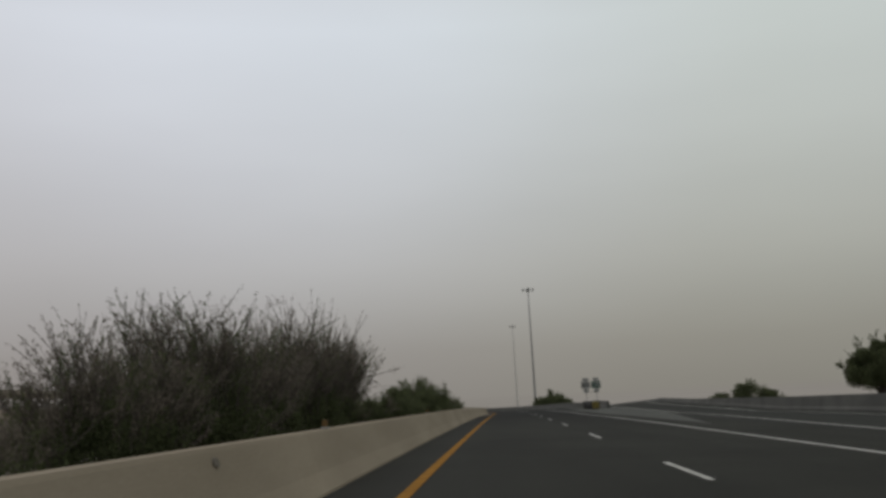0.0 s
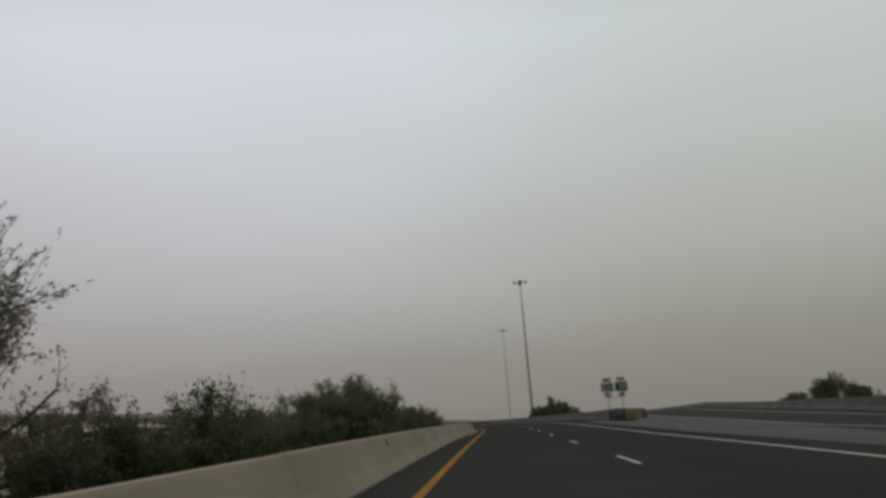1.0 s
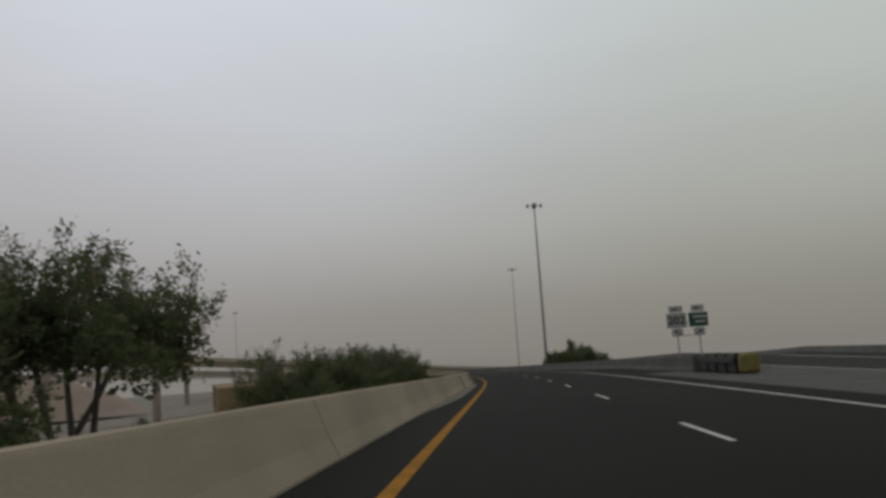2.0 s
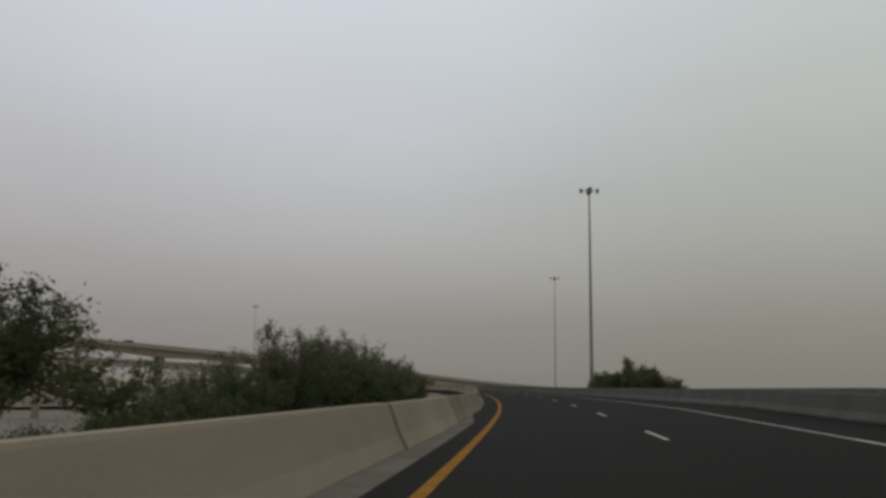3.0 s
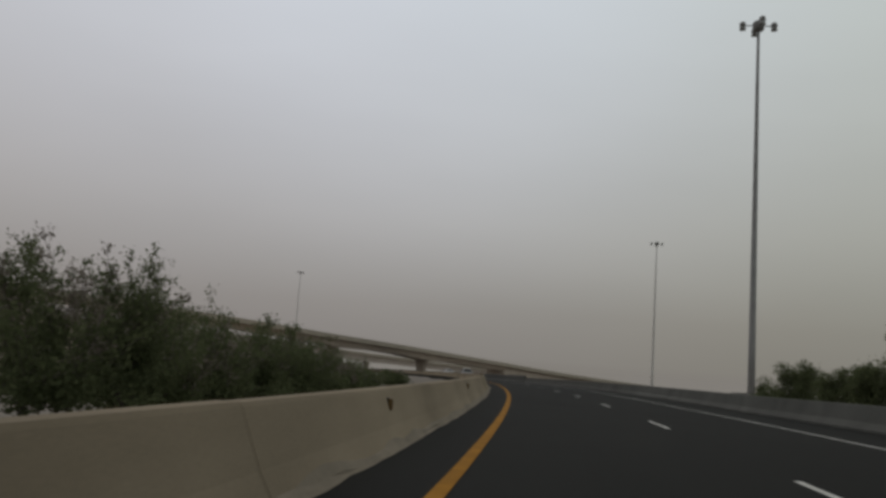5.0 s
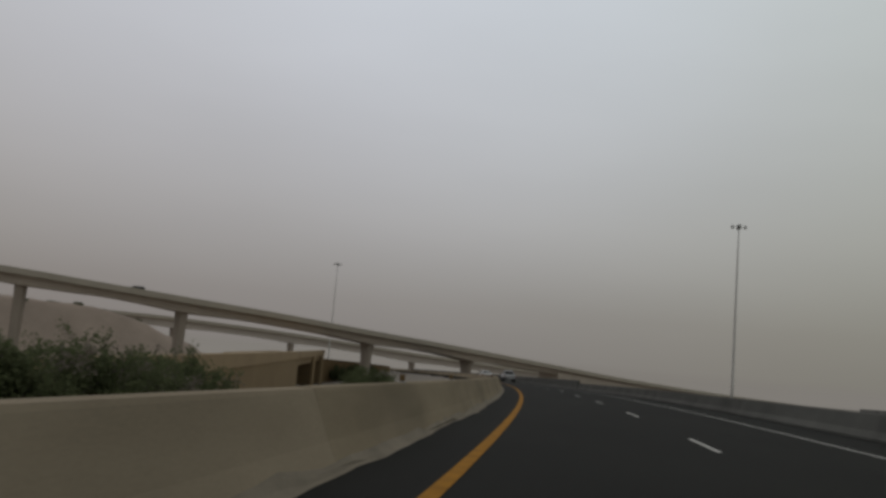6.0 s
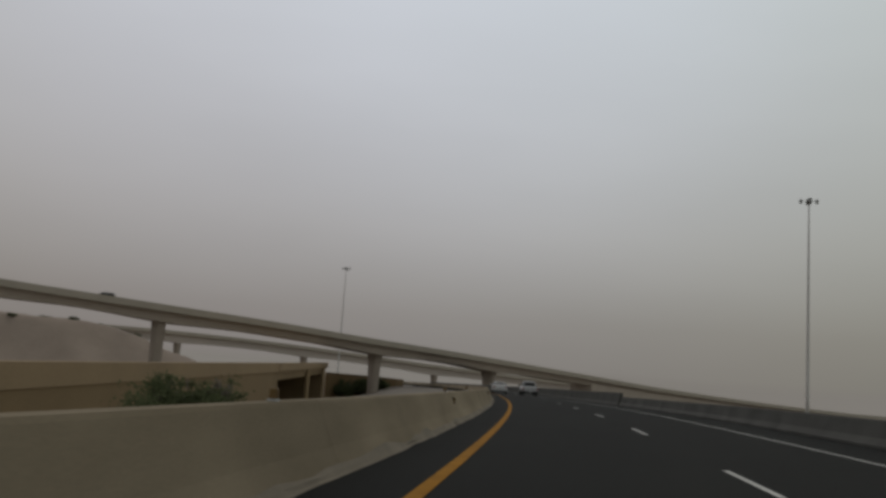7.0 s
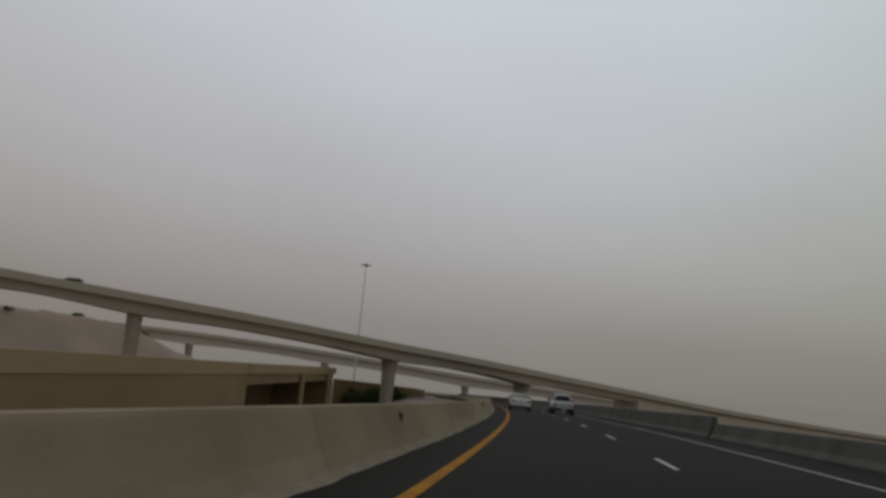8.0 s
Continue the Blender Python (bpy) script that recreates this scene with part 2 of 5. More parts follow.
TAIL_RED = mat("tail_light_red", (0.20, 0.012, 0.010), (0.15, 0.01, 0.008), 0.25, 6, 40, bump=0, spec=0.5)
BLACK_TRIM = mat("black_trim", (0.022, 0.022, 0.022), (0.03, 0.03, 0.03), 0.7, 8, 40, bump=0)


# ---------------------------------------------------------------- building helpers
def mesh_of(name, verts, faces, material, smooth=False):
    me = bpy.data.meshes.new(name)
    me.from_pydata([tuple(v) for v in verts], [], faces)
    me.materials.append(material)
    if smooth:
        me.polygons.foreach_set("use_smooth", [True] * len(me.polygons))
    me.update()
    return me


def part_mesh(name, me, parent=None, label=""):
    ob = new(name, me)
    ob.parent = parent
    return tagged(ob, label)


def part(name, bm, material, parent=None, label="", smooth=False):
    """Links a bmesh as one mesh object under a thing or a part."""
    bmesh.ops.recalc_face_normals(bm, faces=bm.faces)
    me = bpy.data.meshes.new(name)
    bm.to_mesh(me)
    bm.free()
    me.materials.append(material)
    if smooth:
        me.polygons.foreach_set("use_smooth", [True] * len(me.polygons))
    return part_mesh(name, me, parent, label)


def box(sx, sy, sz, at=(0, 0, 0), bevel=0.0, rot=None, bm=None):
    bm = bm or bmesh.new()
    m = Matrix.Translation(at) @ (rot or Matrix()) @ Matrix.Diagonal((sx, sy, sz, 1))
    made = bmesh.ops.create_cube(bm, size=1.0, matrix=m)
    if bevel:
        edges = list({e for v in made["verts"] for e in v.link_edges})
        bmesh.ops.bevel(bm, geom=edges, offset=bevel, segments=2, affect="EDGES", profile=0.5)
    return bm


def tube(points, radii, sides=8, bm=None, cap=True):
    """A tapered tube along points."""
    bm = bm or bmesh.new()
    rings = []
    for i, p in enumerate(points):
        a = Vector(points[max(i - 1, 0)])
        b = Vector(points[min(i + 1, len(points) - 1)])
        d = (b - a).normalized()
        q = d.to_track_quat("Z", "Y")
        rings.append([bm.verts.new(Vector(p) + q @ Vector((math.cos(t) * radii[i], math.sin(t) * radii[i], 0))) for t in [k * 2 * math.pi / sides for k in range(sides)]])
    for r0, r1 in zip(rings, rings[1:]):
        for k in range(sides):
            bm.faces.new((r0[k], r0[(k + 1) % sides], r1[(k + 1) % sides], r1[k]))
    if cap:
        bm.faces.new(rings[0][::-1])
        bm.faces.new(rings[-1])
    return bm


def thing(name, m, label, category, group="", kind=""):
    ob = new(name)
    ob.empty_display_size = 0.3
    ob.matrix_basis = m
    return tagged(ob, label, category, group, kind)


# ---------------------------------------------------------------- the road's line
# bend (per km), cross fall (per cent) and change of grade along the carriageway
BEND_AT = [-140, -20, 10, 40, 70, 100, 130, 160, 190, 220, 250, 280, 310, 340, 380, 520, 560]
BEND = [0, -1.153, -0.755, -0.354, 0.06, -0.064, 0.384, 1.689, 1.523, 1.692, 1.546, 1.558, 1.123, 0.9, 0.9, 0.9, 0]
FALL_AT = [-20, 40, 100, 160, 220, 280, 340, 400]
FALL = [-1.835, -2.343, -2.746, 2.203, -0.765, -0.304, -1.5, 0.0]
GRADE_AT = [-20, 40, 100, 160, 220, 280, 340, 400, 460, 520]
GRADE = [-0.768, -0.023, -2.108, 1.701, -1.3, -0.403, -0.386, -0.154, 0, 0]
LS = np.arange(-160.0, 900.0, 1.0)
_turn = np.cumsum(np.interp(LS, BEND_AT, BEND) * 1e-3)
_turn -= np.interp(0, LS, _turn)
_grade = np.cumsum(np.interp(LS, GRADE_AT, GRADE) * 1e-4)
_grade -= np.interp(0, LS, _grade)
_lx, _ly, _lz = np.cumsum(-np.sin(_turn)), np.cumsum(np.cos(_turn)), np.cumsum(_grade)
LX, LY, LZ = (a - np.interp(0, LS, a) for a in (_lx, _ly, _lz))
LE = np.interp(LS, FALL_AT, FALL) * 1e-2


def on_road(s, u, dz=0.0):
    """A place on the road: s along it, u to the right of the yellow line, dz above the surface."""
    h = np.interp(s, LS, _turn)
    return Vector((np.interp(s, LS, LX) + math.cos(h) * u, np.interp(s, LS, LY) + math.sin(h) * u, np.interp(s, LS, LZ) + np.interp(s, LS, LE) * u + dz))


def road_pose(s, u, dz=0.0, turn=0.0):
    """A pose on the road whose y axis points along it."""
    return Matrix.Translation(on_road(s, u, dz)) @ Matrix.Rotation(np.interp(s, LS, _turn) + radians(turn), 4, "Z")


def sweep(name, stations, profile, material, parent=None, label="", closed=True, at=on_road):
    """A profile of (u, z) swept along the road's line. profile: a list or a function of s."""
    verts, faces, n = [], [], 0
    for s in stations:
        pr = profile(s) if callable(profile) else profile
        n = len(pr)
        verts += [at(s, u, z) for u, z in pr]
    for i in range(len(stations) - 1):
        for k in range(n if closed else n - 1):
            a, b = i * n + k, i * n + (k + 1) % n
            faces.append((a, b, b + n, a + n))
    if closed:
        faces += [tuple(range(n))[::-1], tuple(range((len(stations) - 1) * n, len(stations) * n))]
    me = mesh_of(name, verts, faces, material)
    bm = bmesh.new()
    bm.from_mesh(me)
    bmesh.ops.recalc_face_normals(bm, faces=bm.faces)
    bm.to_mesh(me)
    bm.free()
    return part_mesh(name, me, parent, label)


def steps(a, b, d=4.0):
    inner = [k * d for k in range(int(math.floor(a / d)) + 1, int(math.ceil(b / d))) if a + 0.01 < k * d < b - 0.01]
    return [a, *inner, b]


RAMP_AT = [40, 50, 57, 65, 80, 90, 100, 112, 126, 140]
RAMP_U = [11.2, 11.3, 11.6, 12.1, 13.2, 13.9, 14.3, 14.6, 14.95, 15.35]


def ramp_left(s):
    """Offset of the exit ramp's left edge line."""
    return float(np.interp(s, RAMP_AT, RAMP_U)) + max(0.0, s - 140) * 0.045 + max(0.0, s - 140) ** 2 * 0.0006


# ---------------------------------------------------------------- ground and carriageways
def ground_height(x, y):
    d2 = (LX[None, ::4] - x[:, None]) ** 2 + (LY[None, ::4] - y[:, None]) ** 2
    j = d2.argmin(1) * 4
    h = _turn[j]
    u = (x - LX[j]) * np.cos(h) + (y - LY[j]) * np.sin(h)
    dist = np.sqrt(d2.min(1))
    u = np.where(np.abs(u) < dist * 0.5, np.sign(u + 1e-6) * dist, u)
    left = np.interp(-u, [2, 4, 12, 22, 45, 80, 500], [-0.45, -0.55, -1.0, -2.6, -7.0, -9.6, -9.6])
    deep = np.interp(-u, [2, 4, 12, 22, 45, 80, 500], [-0.45, -0.55, -1.2, -4.2, -8.2, -10.0, -10.0])
    left += (deep - left) * np.interp(LS[j], [205, 245], [0, 1])
    right = np.interp(u, [10, 25, 42, 80, 160, 400], [-0.45, -0.7, -1.2, -4.2, -7.5, -9.5])
    z = LZ[j] + np.where(u < 0, left, right)
    return np.where(dist > 300, np.interp(dist, [300, 800], [0, 1]) * -11.0 + (1 - np.interp(dist, [300, 800], [0, 1])) * z, z)


def axis(lo, near_lo, near_hi, hi, fine, coarse):
    return np.concatenate([-np.geomspace(-lo, -near_lo, coarse)[:-1] if near_lo < 0 else np.linspace(lo, near_lo, coarse)[:-1], np.arange(near_lo, near_hi, fine), np.geomspace(near_hi, hi, coarse)])


gx = axis(-4200, -150, 130, 4200, 5.0, 16)
gy = axis(-3000, -120, 680, 4500, 5.0, 14)
GXX, GYY = np.meshgrid(gx, gy)
gz = ground_height(GXX.ravel(), GYY.ravel())
rough = np.array([noise.noise((x * 0.06, y * 0.06, 0.0)) * 0.22 + noise.noise((x * 0.3, y * 0.3, 3.0)) * 0.06 for x, y in zip(GXX.ravel(), GYY.ravel())])
gz = gz + np.minimum(rough, 0.15)
nx, ny = len(gx), len(gy)
gfaces = [(j * nx + i, j * nx + i + 1, (j + 1) * nx + i + 1, (j + 1) * nx + i) for j in range(ny - 1) for i in range(nx - 1)]
ground = part_mesh("ground", mesh_of("ground", np.stack([GXX.ravel(), GYY.ravel(), gz], 1), gfaces, DIRT, True))
# mottled darker tone on the left verge, worked into the dirt
gd2 = (LX[None, ::4] - GXX.ravel()[:, None]) ** 2 + (LY[None, ::4] - GYY.ravel()[:, None]) ** 2
gj = gd2.argmin(1) * 4
gu = (GXX.ravel() - LX[gj]) * np.cos(_turn[gj]) + (GYY.ravel() - LY[gj]) * np.sin(_turn[gj])
verge = ground.data.attributes.new("verge", "FLOAT", "POINT")
verge.data.foreach_set("value", np.where(gu < 0, np.interp(np.sqrt(gd2.min(1)), [3, 10, 16, 42], [0.9, 1.0, 0.7, 0.0]), 0.0).astype(np.float32))
_n, _l = DIRT.node_tree.nodes, DIRT.node_tree.links
_at, _no, _mu, _sc = _n.new("ShaderNodeAttribute"), _n.new("ShaderNodeTexNoise"), _n.new("ShaderNodeMath"), _n.new("ShaderNodeMix")
_at.attribute_name = "verge"
_no.inputs["Scale"].default_value, _no.inputs["Detail"].default_value = 0.35, 6.0
_mu.operation, _mu.use_clamp = "MULTIPLY", True
_sc.data_type, _sc.blend_type = "RGBA", "MULTIPLY"
_sc.inputs[7].default_value = (0.60, 0.58, 0.55, 1)
_src = _n["Principled BSDF"].inputs["Base Color"].links[0].from_socket
_br = _n.new("ShaderNodeMapRange")
_br.inputs["From Min"].default_value, _br.inputs["From Max"].default_value, _br.inputs["To Max"].default_value = 0.35, 0.6, 1.25
_l.new(_no.outputs["Fac"], _br.inputs["Value"])
_l.new(_at.outputs["Fac"], _mu.inputs[0])
_l.new(_br.outputs[0], _mu.inputs[1])
_l.new(_mu.outputs[0], _sc.inputs[0])
_l.new(_src, _sc.inputs[6])
_l.new(_sc.outputs[2], _n["Principled BSDF"].inputs["Base Color"])
tagged(ground, "pale dusty desert ground beside the highway", "ground", kind="structure")

# haze painted as a glowing ring in horizon sky colour, closing the view all round
HAZE = bpy.data.materials.new("haze_glow")
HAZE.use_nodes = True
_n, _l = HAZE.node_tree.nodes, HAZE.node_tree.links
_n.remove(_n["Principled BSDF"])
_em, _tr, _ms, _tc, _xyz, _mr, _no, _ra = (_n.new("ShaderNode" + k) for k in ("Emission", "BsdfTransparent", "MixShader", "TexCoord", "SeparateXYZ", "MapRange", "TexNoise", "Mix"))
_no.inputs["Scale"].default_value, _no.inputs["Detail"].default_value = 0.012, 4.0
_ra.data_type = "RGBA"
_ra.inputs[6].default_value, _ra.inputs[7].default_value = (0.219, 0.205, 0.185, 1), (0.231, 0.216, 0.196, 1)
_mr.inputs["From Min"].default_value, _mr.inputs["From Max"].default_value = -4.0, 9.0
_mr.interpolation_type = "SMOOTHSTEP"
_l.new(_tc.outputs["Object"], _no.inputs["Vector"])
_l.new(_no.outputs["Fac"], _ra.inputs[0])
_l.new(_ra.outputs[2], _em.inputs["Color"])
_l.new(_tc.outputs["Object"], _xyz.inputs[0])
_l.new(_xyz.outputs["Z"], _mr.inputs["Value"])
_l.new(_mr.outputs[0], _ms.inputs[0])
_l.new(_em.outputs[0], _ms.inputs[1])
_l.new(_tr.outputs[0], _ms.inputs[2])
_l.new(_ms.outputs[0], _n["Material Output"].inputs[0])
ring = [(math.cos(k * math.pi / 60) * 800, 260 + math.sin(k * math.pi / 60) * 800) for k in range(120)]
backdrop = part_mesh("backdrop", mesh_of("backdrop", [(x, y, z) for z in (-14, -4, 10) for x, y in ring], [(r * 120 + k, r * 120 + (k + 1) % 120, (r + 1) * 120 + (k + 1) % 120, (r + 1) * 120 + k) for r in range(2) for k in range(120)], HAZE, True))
tagged(backdrop, "glowing ring in horizon sky colour, standing in for dust haze", "dust", kind="structure")

road = sweep("road", steps(-140, 620), [(-2.3, 0), (-0.3, 0), (0.3, 0), (3.4, 0), (3.9, 0), (7.2, 0), (7.7, 0), (10.95, 0), (10.95, -0.9), (-2.3, -0.9)], ASPHALT)
tagged(road, "dark grey asphalt carriageway curving to the left", "road", kind="structure")
ramp_road = sweep("ramp_road", steps(-140, 330), lambda s: [(max(10.955, ramp_left(s) - 1.6 if s > 140 else 0), -0.004), (ramp_left(s) + 8.4, -0.004), (ramp_left(s) + 8.4, -1.0), (max(10.955, ramp_left(s) - 1.6 if s > 140 else 0), -1.0)], RAMP_ASPHALT)
tagged(ramp_road, "grey asphalt exit ramp beside the carriageway", "road", kind="structure")
def gore_edge(s):
    """The gore's far edge, ragged where dust thins out over the asphalt."""
    return max(8.95, min(ramp_left(s) - 0.35, 8.95 + max(0.0, s - 66) * 0.135 + 0.18 * noise.noise((s * 0.7, 0.0, 9.0))))


gore = sweep("gore_pavement", steps(66, 142, 1), lambda s: [(8.9, 0.012), (gore_edge(s), 0.012), (gore_edge(s), -0.05), (8.9, -0.05)], GORE)
tagged(gore, "pale gravelly gore between carriageway and exit ramp", "pavement", kind="structure")
gutter = sweep("gutter", steps(112, 156, 2), lambda s: [(-1.02, 0.012), (-1.02 + 0.5 * min(1, (s - 111) / 12, max(0.03, (156.5 - s) / 8)), 0.010), (-1.02 + 0.5 * min(1, (s - 111) / 12, max(0.03, (156.5 - s) / 8)), -0.05), (-1.02, -0.05)], GUTTER)
tagged(gutter, "grey concrete gutter apron at the barrier's foot", "gutter", kind="structure")


def drift_edge(s):
    return -0.86 + 0.06 * noise.noise((s * 0.9, 0.0, 2.0)) + 0.07 * noise.noise((s * 0.17, 5.0, 0.0))


def drift_section(s):
    """Dust lodged on the barrier's toe, thinning out over the asphalt."""
    top = min(0.24, max(0.05, 0.09 + 0.09 * noise.noise((s * 0.55, 0.0, 7.0)) + 0.06 * noise.noise((s * 2.1, 3.0, 7.0))))
    edge = drift_edge(s)
    return [(-0.950 - 0.1 * (top - 0.03) / 0.2, top), (-0.936, 0.05), (edge - 0.04, 0.014), (edge, 0.003), (edge, -0.05), (-1.06, -0.05)]


drift = sweep("dust_drift", steps(158, 420, 0.5), drift_section, DUST)
tagged(drift, "pale dust drifted along the barrier's foot", "dust", kind="structure")


def paint(name, a, b, u, width, material, label, d=4.0):
    f = u if callable(u) else (lambda s: u)
    ob = sweep(name, steps(a, b, d), lambda s: [(f(s) - width / 2, 0.009), (f(s) + width / 2, 0.009)], material, closed=False)
    return tagged(ob, label, "road marking", kind="structure")


paint("edge_line", -140, 600, 0.0, 0.15, YELLOW, "solid yellow edge line on dark asphalt")
paint("edge_line", -140, 142, 7.447, 0.14, WHITE, "broad solid white line before the gore")
paint("edge_line", 142.05, 600, 7.447, 0.10, WHITE, "solid white edge line beside the shoulder")
paint("edge_line", -140, 330, ramp_left, 0.15, WHITE, "solid white line of the exit ramp")
paint("edge_line", -140, 330, lambda s: ramp_left(s) + 6.0, 0.16, WHITE, "thin white edge line of the exit ramp")
DASH_AT = 3.575 * 12.19 % 12.19
for k in range(-3, 42):
    s0 = DASH_AT + 12.19 * k
    ob = sweep("lane_dash", steps(s0, s0 + 3.05, 1.0), [(3.66 - 0.048, 0.009), (3.66 + 0.048, 0.009)], WHITE, closed=False)
    tagged(ob, "worn white dash between the two lanes", "road marking", "lane dashes", "structure")

# ---------------------------------------------------------------- barriers
JERSEY = [(-0.95, -0.35), (-0.95, 0.03), (-1.068, 0.25), (-1.235, 0.70), (-1.255, 0.735), (-1.41, 0.735), (-1.43, 0.70), (-1.53, 0.26), (-1.68, 0.07), (-1.68, -0.35)]


def barrier_drop(s):
    """How far the cast barrier's top sits below its nominal height."""
    return float(np.interp(s, [50, 64, 100, 135, 152, 158, 210, 320], [-0.018, -0.028, -0.026, 0.0, 0.0, -0.032, -0.034, -0.034]))


barrier = thing("concrete_barrier", Matrix(), "dusty beige concrete safety barrier along the yellow line", "barrier", kind="structure")
rnd = random.Random(4)
cuts = [-140 + 30.5 * i for i in range(9)] + [137.5, 147.4, 158.0] + [158.0 + 30.5 * i for i in range(1, 15)]
for a, b in zip(cuts, cuts[1:]):
    shift = rnd.uniform(-0.006, 0.006) + (0.05 if 137 < a < 150 else 0.0)
    lift = rnd.uniform(-0.004, 0.004)
    sweep("barrier_section", steps(a + 0.008, b - 0.008, 3.0), lambda s: [(u + shift, z + lift + barrier_drop(s) if z > 0.5 else z) for u, z in JERSEY], CONCRETE if a < 147 else DIM_CONCRETE if a < 218 else DIM_STAINED_CONCRETE, barrier)

def smudge(name, s0, z, wide, high, material, seed, label):
    """A thin ragged patch on the barrier's face."""
    rs = np.random.RandomState(seed)
    u = float(np.interp(z, [0.03, 0.25, 0.70], [-0.95, -1.068, -1.235])) + 0.012
    lean = float(np.interp(z, [0.24, 0.26], [0.54, 0.37]))
    bm = bmesh.new()
    rims = [[], []]
    for k in range(12):
        a, r = k * math.pi / 6, rs.uniform(0.65, 1.1)
        for rim, out in ((0, 0.0), (1, -0.02)):
            dz = math.sin(a) * high / 2 * r
            rims[rim].append(bm.verts.new(on_road(s0 + math.cos(a) * wide / 2 * r, u - lean * dz + out, z + dz)))
    bm.faces.new(rims[0])
    bm.faces.new(rims[1][::-1])
    for k in range(12):
        bm.faces.new((rims[0][k], rims[0][(k + 1) % 12], rims[1][(k + 1) % 12], rims[1][k]))
    return part(name, bm, material, barrier, label)


smudge("grease_smudge", 39.6, 0.60, 0.16, 0.10, GUTTER, 1, "dark grey smudge")
smudge("grease_smudge", 81.85, 0.58, 0.20, 0.13, GUTTER, 2, "dark grey smudge")
smudge("patch", 232.1, 0.17, 0.10, 0.12, PALE_PATCH, 3, "pale mortar patch")

PARAPET = [(10.28, -0.35), (10.28, 0.07), (10.44, 0.27), (10.56, 0.74), (10.58, 0.775), (10.78, 0.775), (10.80, 0.74), (10.90, 0.07), (10.90, -0.35)]
parapet = thing("concrete_parapet", Matrix(), "grey concrete parapet beyond the right shoulder", "barrier", kind="structure")
for a, b in zip([139.0] + [160 + 31.2 * i for i in range(5)], [160 + 31.2 * i for i in range(5)] + [316.5]):
    sweep("parapet_section", steps(a + 0.008, b - 0.008, 3.0), lambda s: [(u + 1.3 * max(0, (152 - s) / 13) ** 2, z) for u, z in PARAPET], PARAPET_CONCRETE if a < 240 else DARK_CONCRETE, parapet)
for a, b in zip([316.5 + 31.2 * i for i in range(8)], [316.5 + 31.2 * (i + 1) for i in range(8)]):
    sweep("parapet_section", steps(a + 0.008, b - 0.008, 3.0), [(u - 0.12, z + (0.36 if z > 0.5 else 0)) for u, z in PARAPET], DARK_CONCRETE, parapet)

ramp_parapet = thing("concrete_parapet", Matrix(), "grey concrete parapet between gore and exit ramp", "barrier", kind="structure")
for a, b in zip([139.0 + 32 * i for i in range(5)], [139.0 + 32 * (i + 1) for i in range(5)]):
    sweep("parapet_section", steps(a + 0.008, b - 0.008, 3.0), lambda s: [(ramp_left(s) - 1.75 + w, z) for w, z in ((0.0, -0.5), (0.0, 0.07), (0.14, 0.3), (0.2, 0.8), (0.4, 0.8), (0.46, 0.3), (0.6, 0.07), (0.6, -0.5))], GREY_CONCRETE, ramp_parapet)

def wall_top(s):
    return float(np.interp(s, [100, 135, 170, 300], [1.0, 0.58, 0.42, 0.35]))


ramp_wall = thing("ramp_wall", Matrix(), "grey concrete wall along the far side of the exit ramp", "wall", kind="structure")
for a, b in zip([-140.0 + 40 * i for i in range(11)], [-140.0 + 40 * (i + 1) for i in range(11)]):
    sweep("wall_section", steps(a + 0.008, b - 0.008, 4.0), lambda s: [(ramp_left(s) + 7.9 + w, z) for w, z in ((0.0, -0.9), (0.0, 0.1), (0.12, 0.3), (0.2, wall_top(s)), (0.45, wall_top(s)), (0.5, 0.25), (0.5, -0.9))], GREY_CONCRETE, ramp_wall)


# ---------------------------------------------------------------- flyover and far bridge
def catmull(pts, d):
    pts = [Vector(p) for p in pts]
    pts = [pts[0] * 2 - pts[1], *pts, pts[-1] * 2 - pts[-2]]
    out = []
    for i in range(1, len(pts) - 2):
        p0, p1, p2, p3 = pts[i - 1:i + 3]
        k = max(2, int((p2 - p1).length / d))
        for q in range(k):
            t = q / k
            out.append(0.5 * (2 * p1 + (p2 - p0) * t + (2 * p0 - 5 * p1 + 4 * p2 - p3) * t * t + (3 * p1 - p0 - 3 * p2 + p3) * t ** 3))
    return out + [pts[-2]]


def loft(name, line, profile, material, parent):
    """Sweeps a profile (offset to the left of travel seen from above, height) along a line of points."""
    verts, faces, n = [], [], len(profile(0, line[0]))
    for i, p in enumerate(line):
        d = (line[min(i + 1, len(line) - 1)] - line[max(i - 1, 0)])
        side = Vector((-d.y, d.x, 0)).normalized()
        verts += [p + side * w + Vector((0, 0, z)) for w, z in profile(i, p)]
    for i in range(len(line) - 1):
        for k in range(n):
            a, b = i * n + k, i * n + (k + 1) % n
            faces.append((a, b, b + n, a + n))
    faces += [tuple(range(n)), tuple(range((len(line) - 1) * n, len(line) * n))]
    bm = bmesh.new()
    bm.from_mesh(mesh_of(name, verts, faces, material))
    return part(name, bm, material, parent)


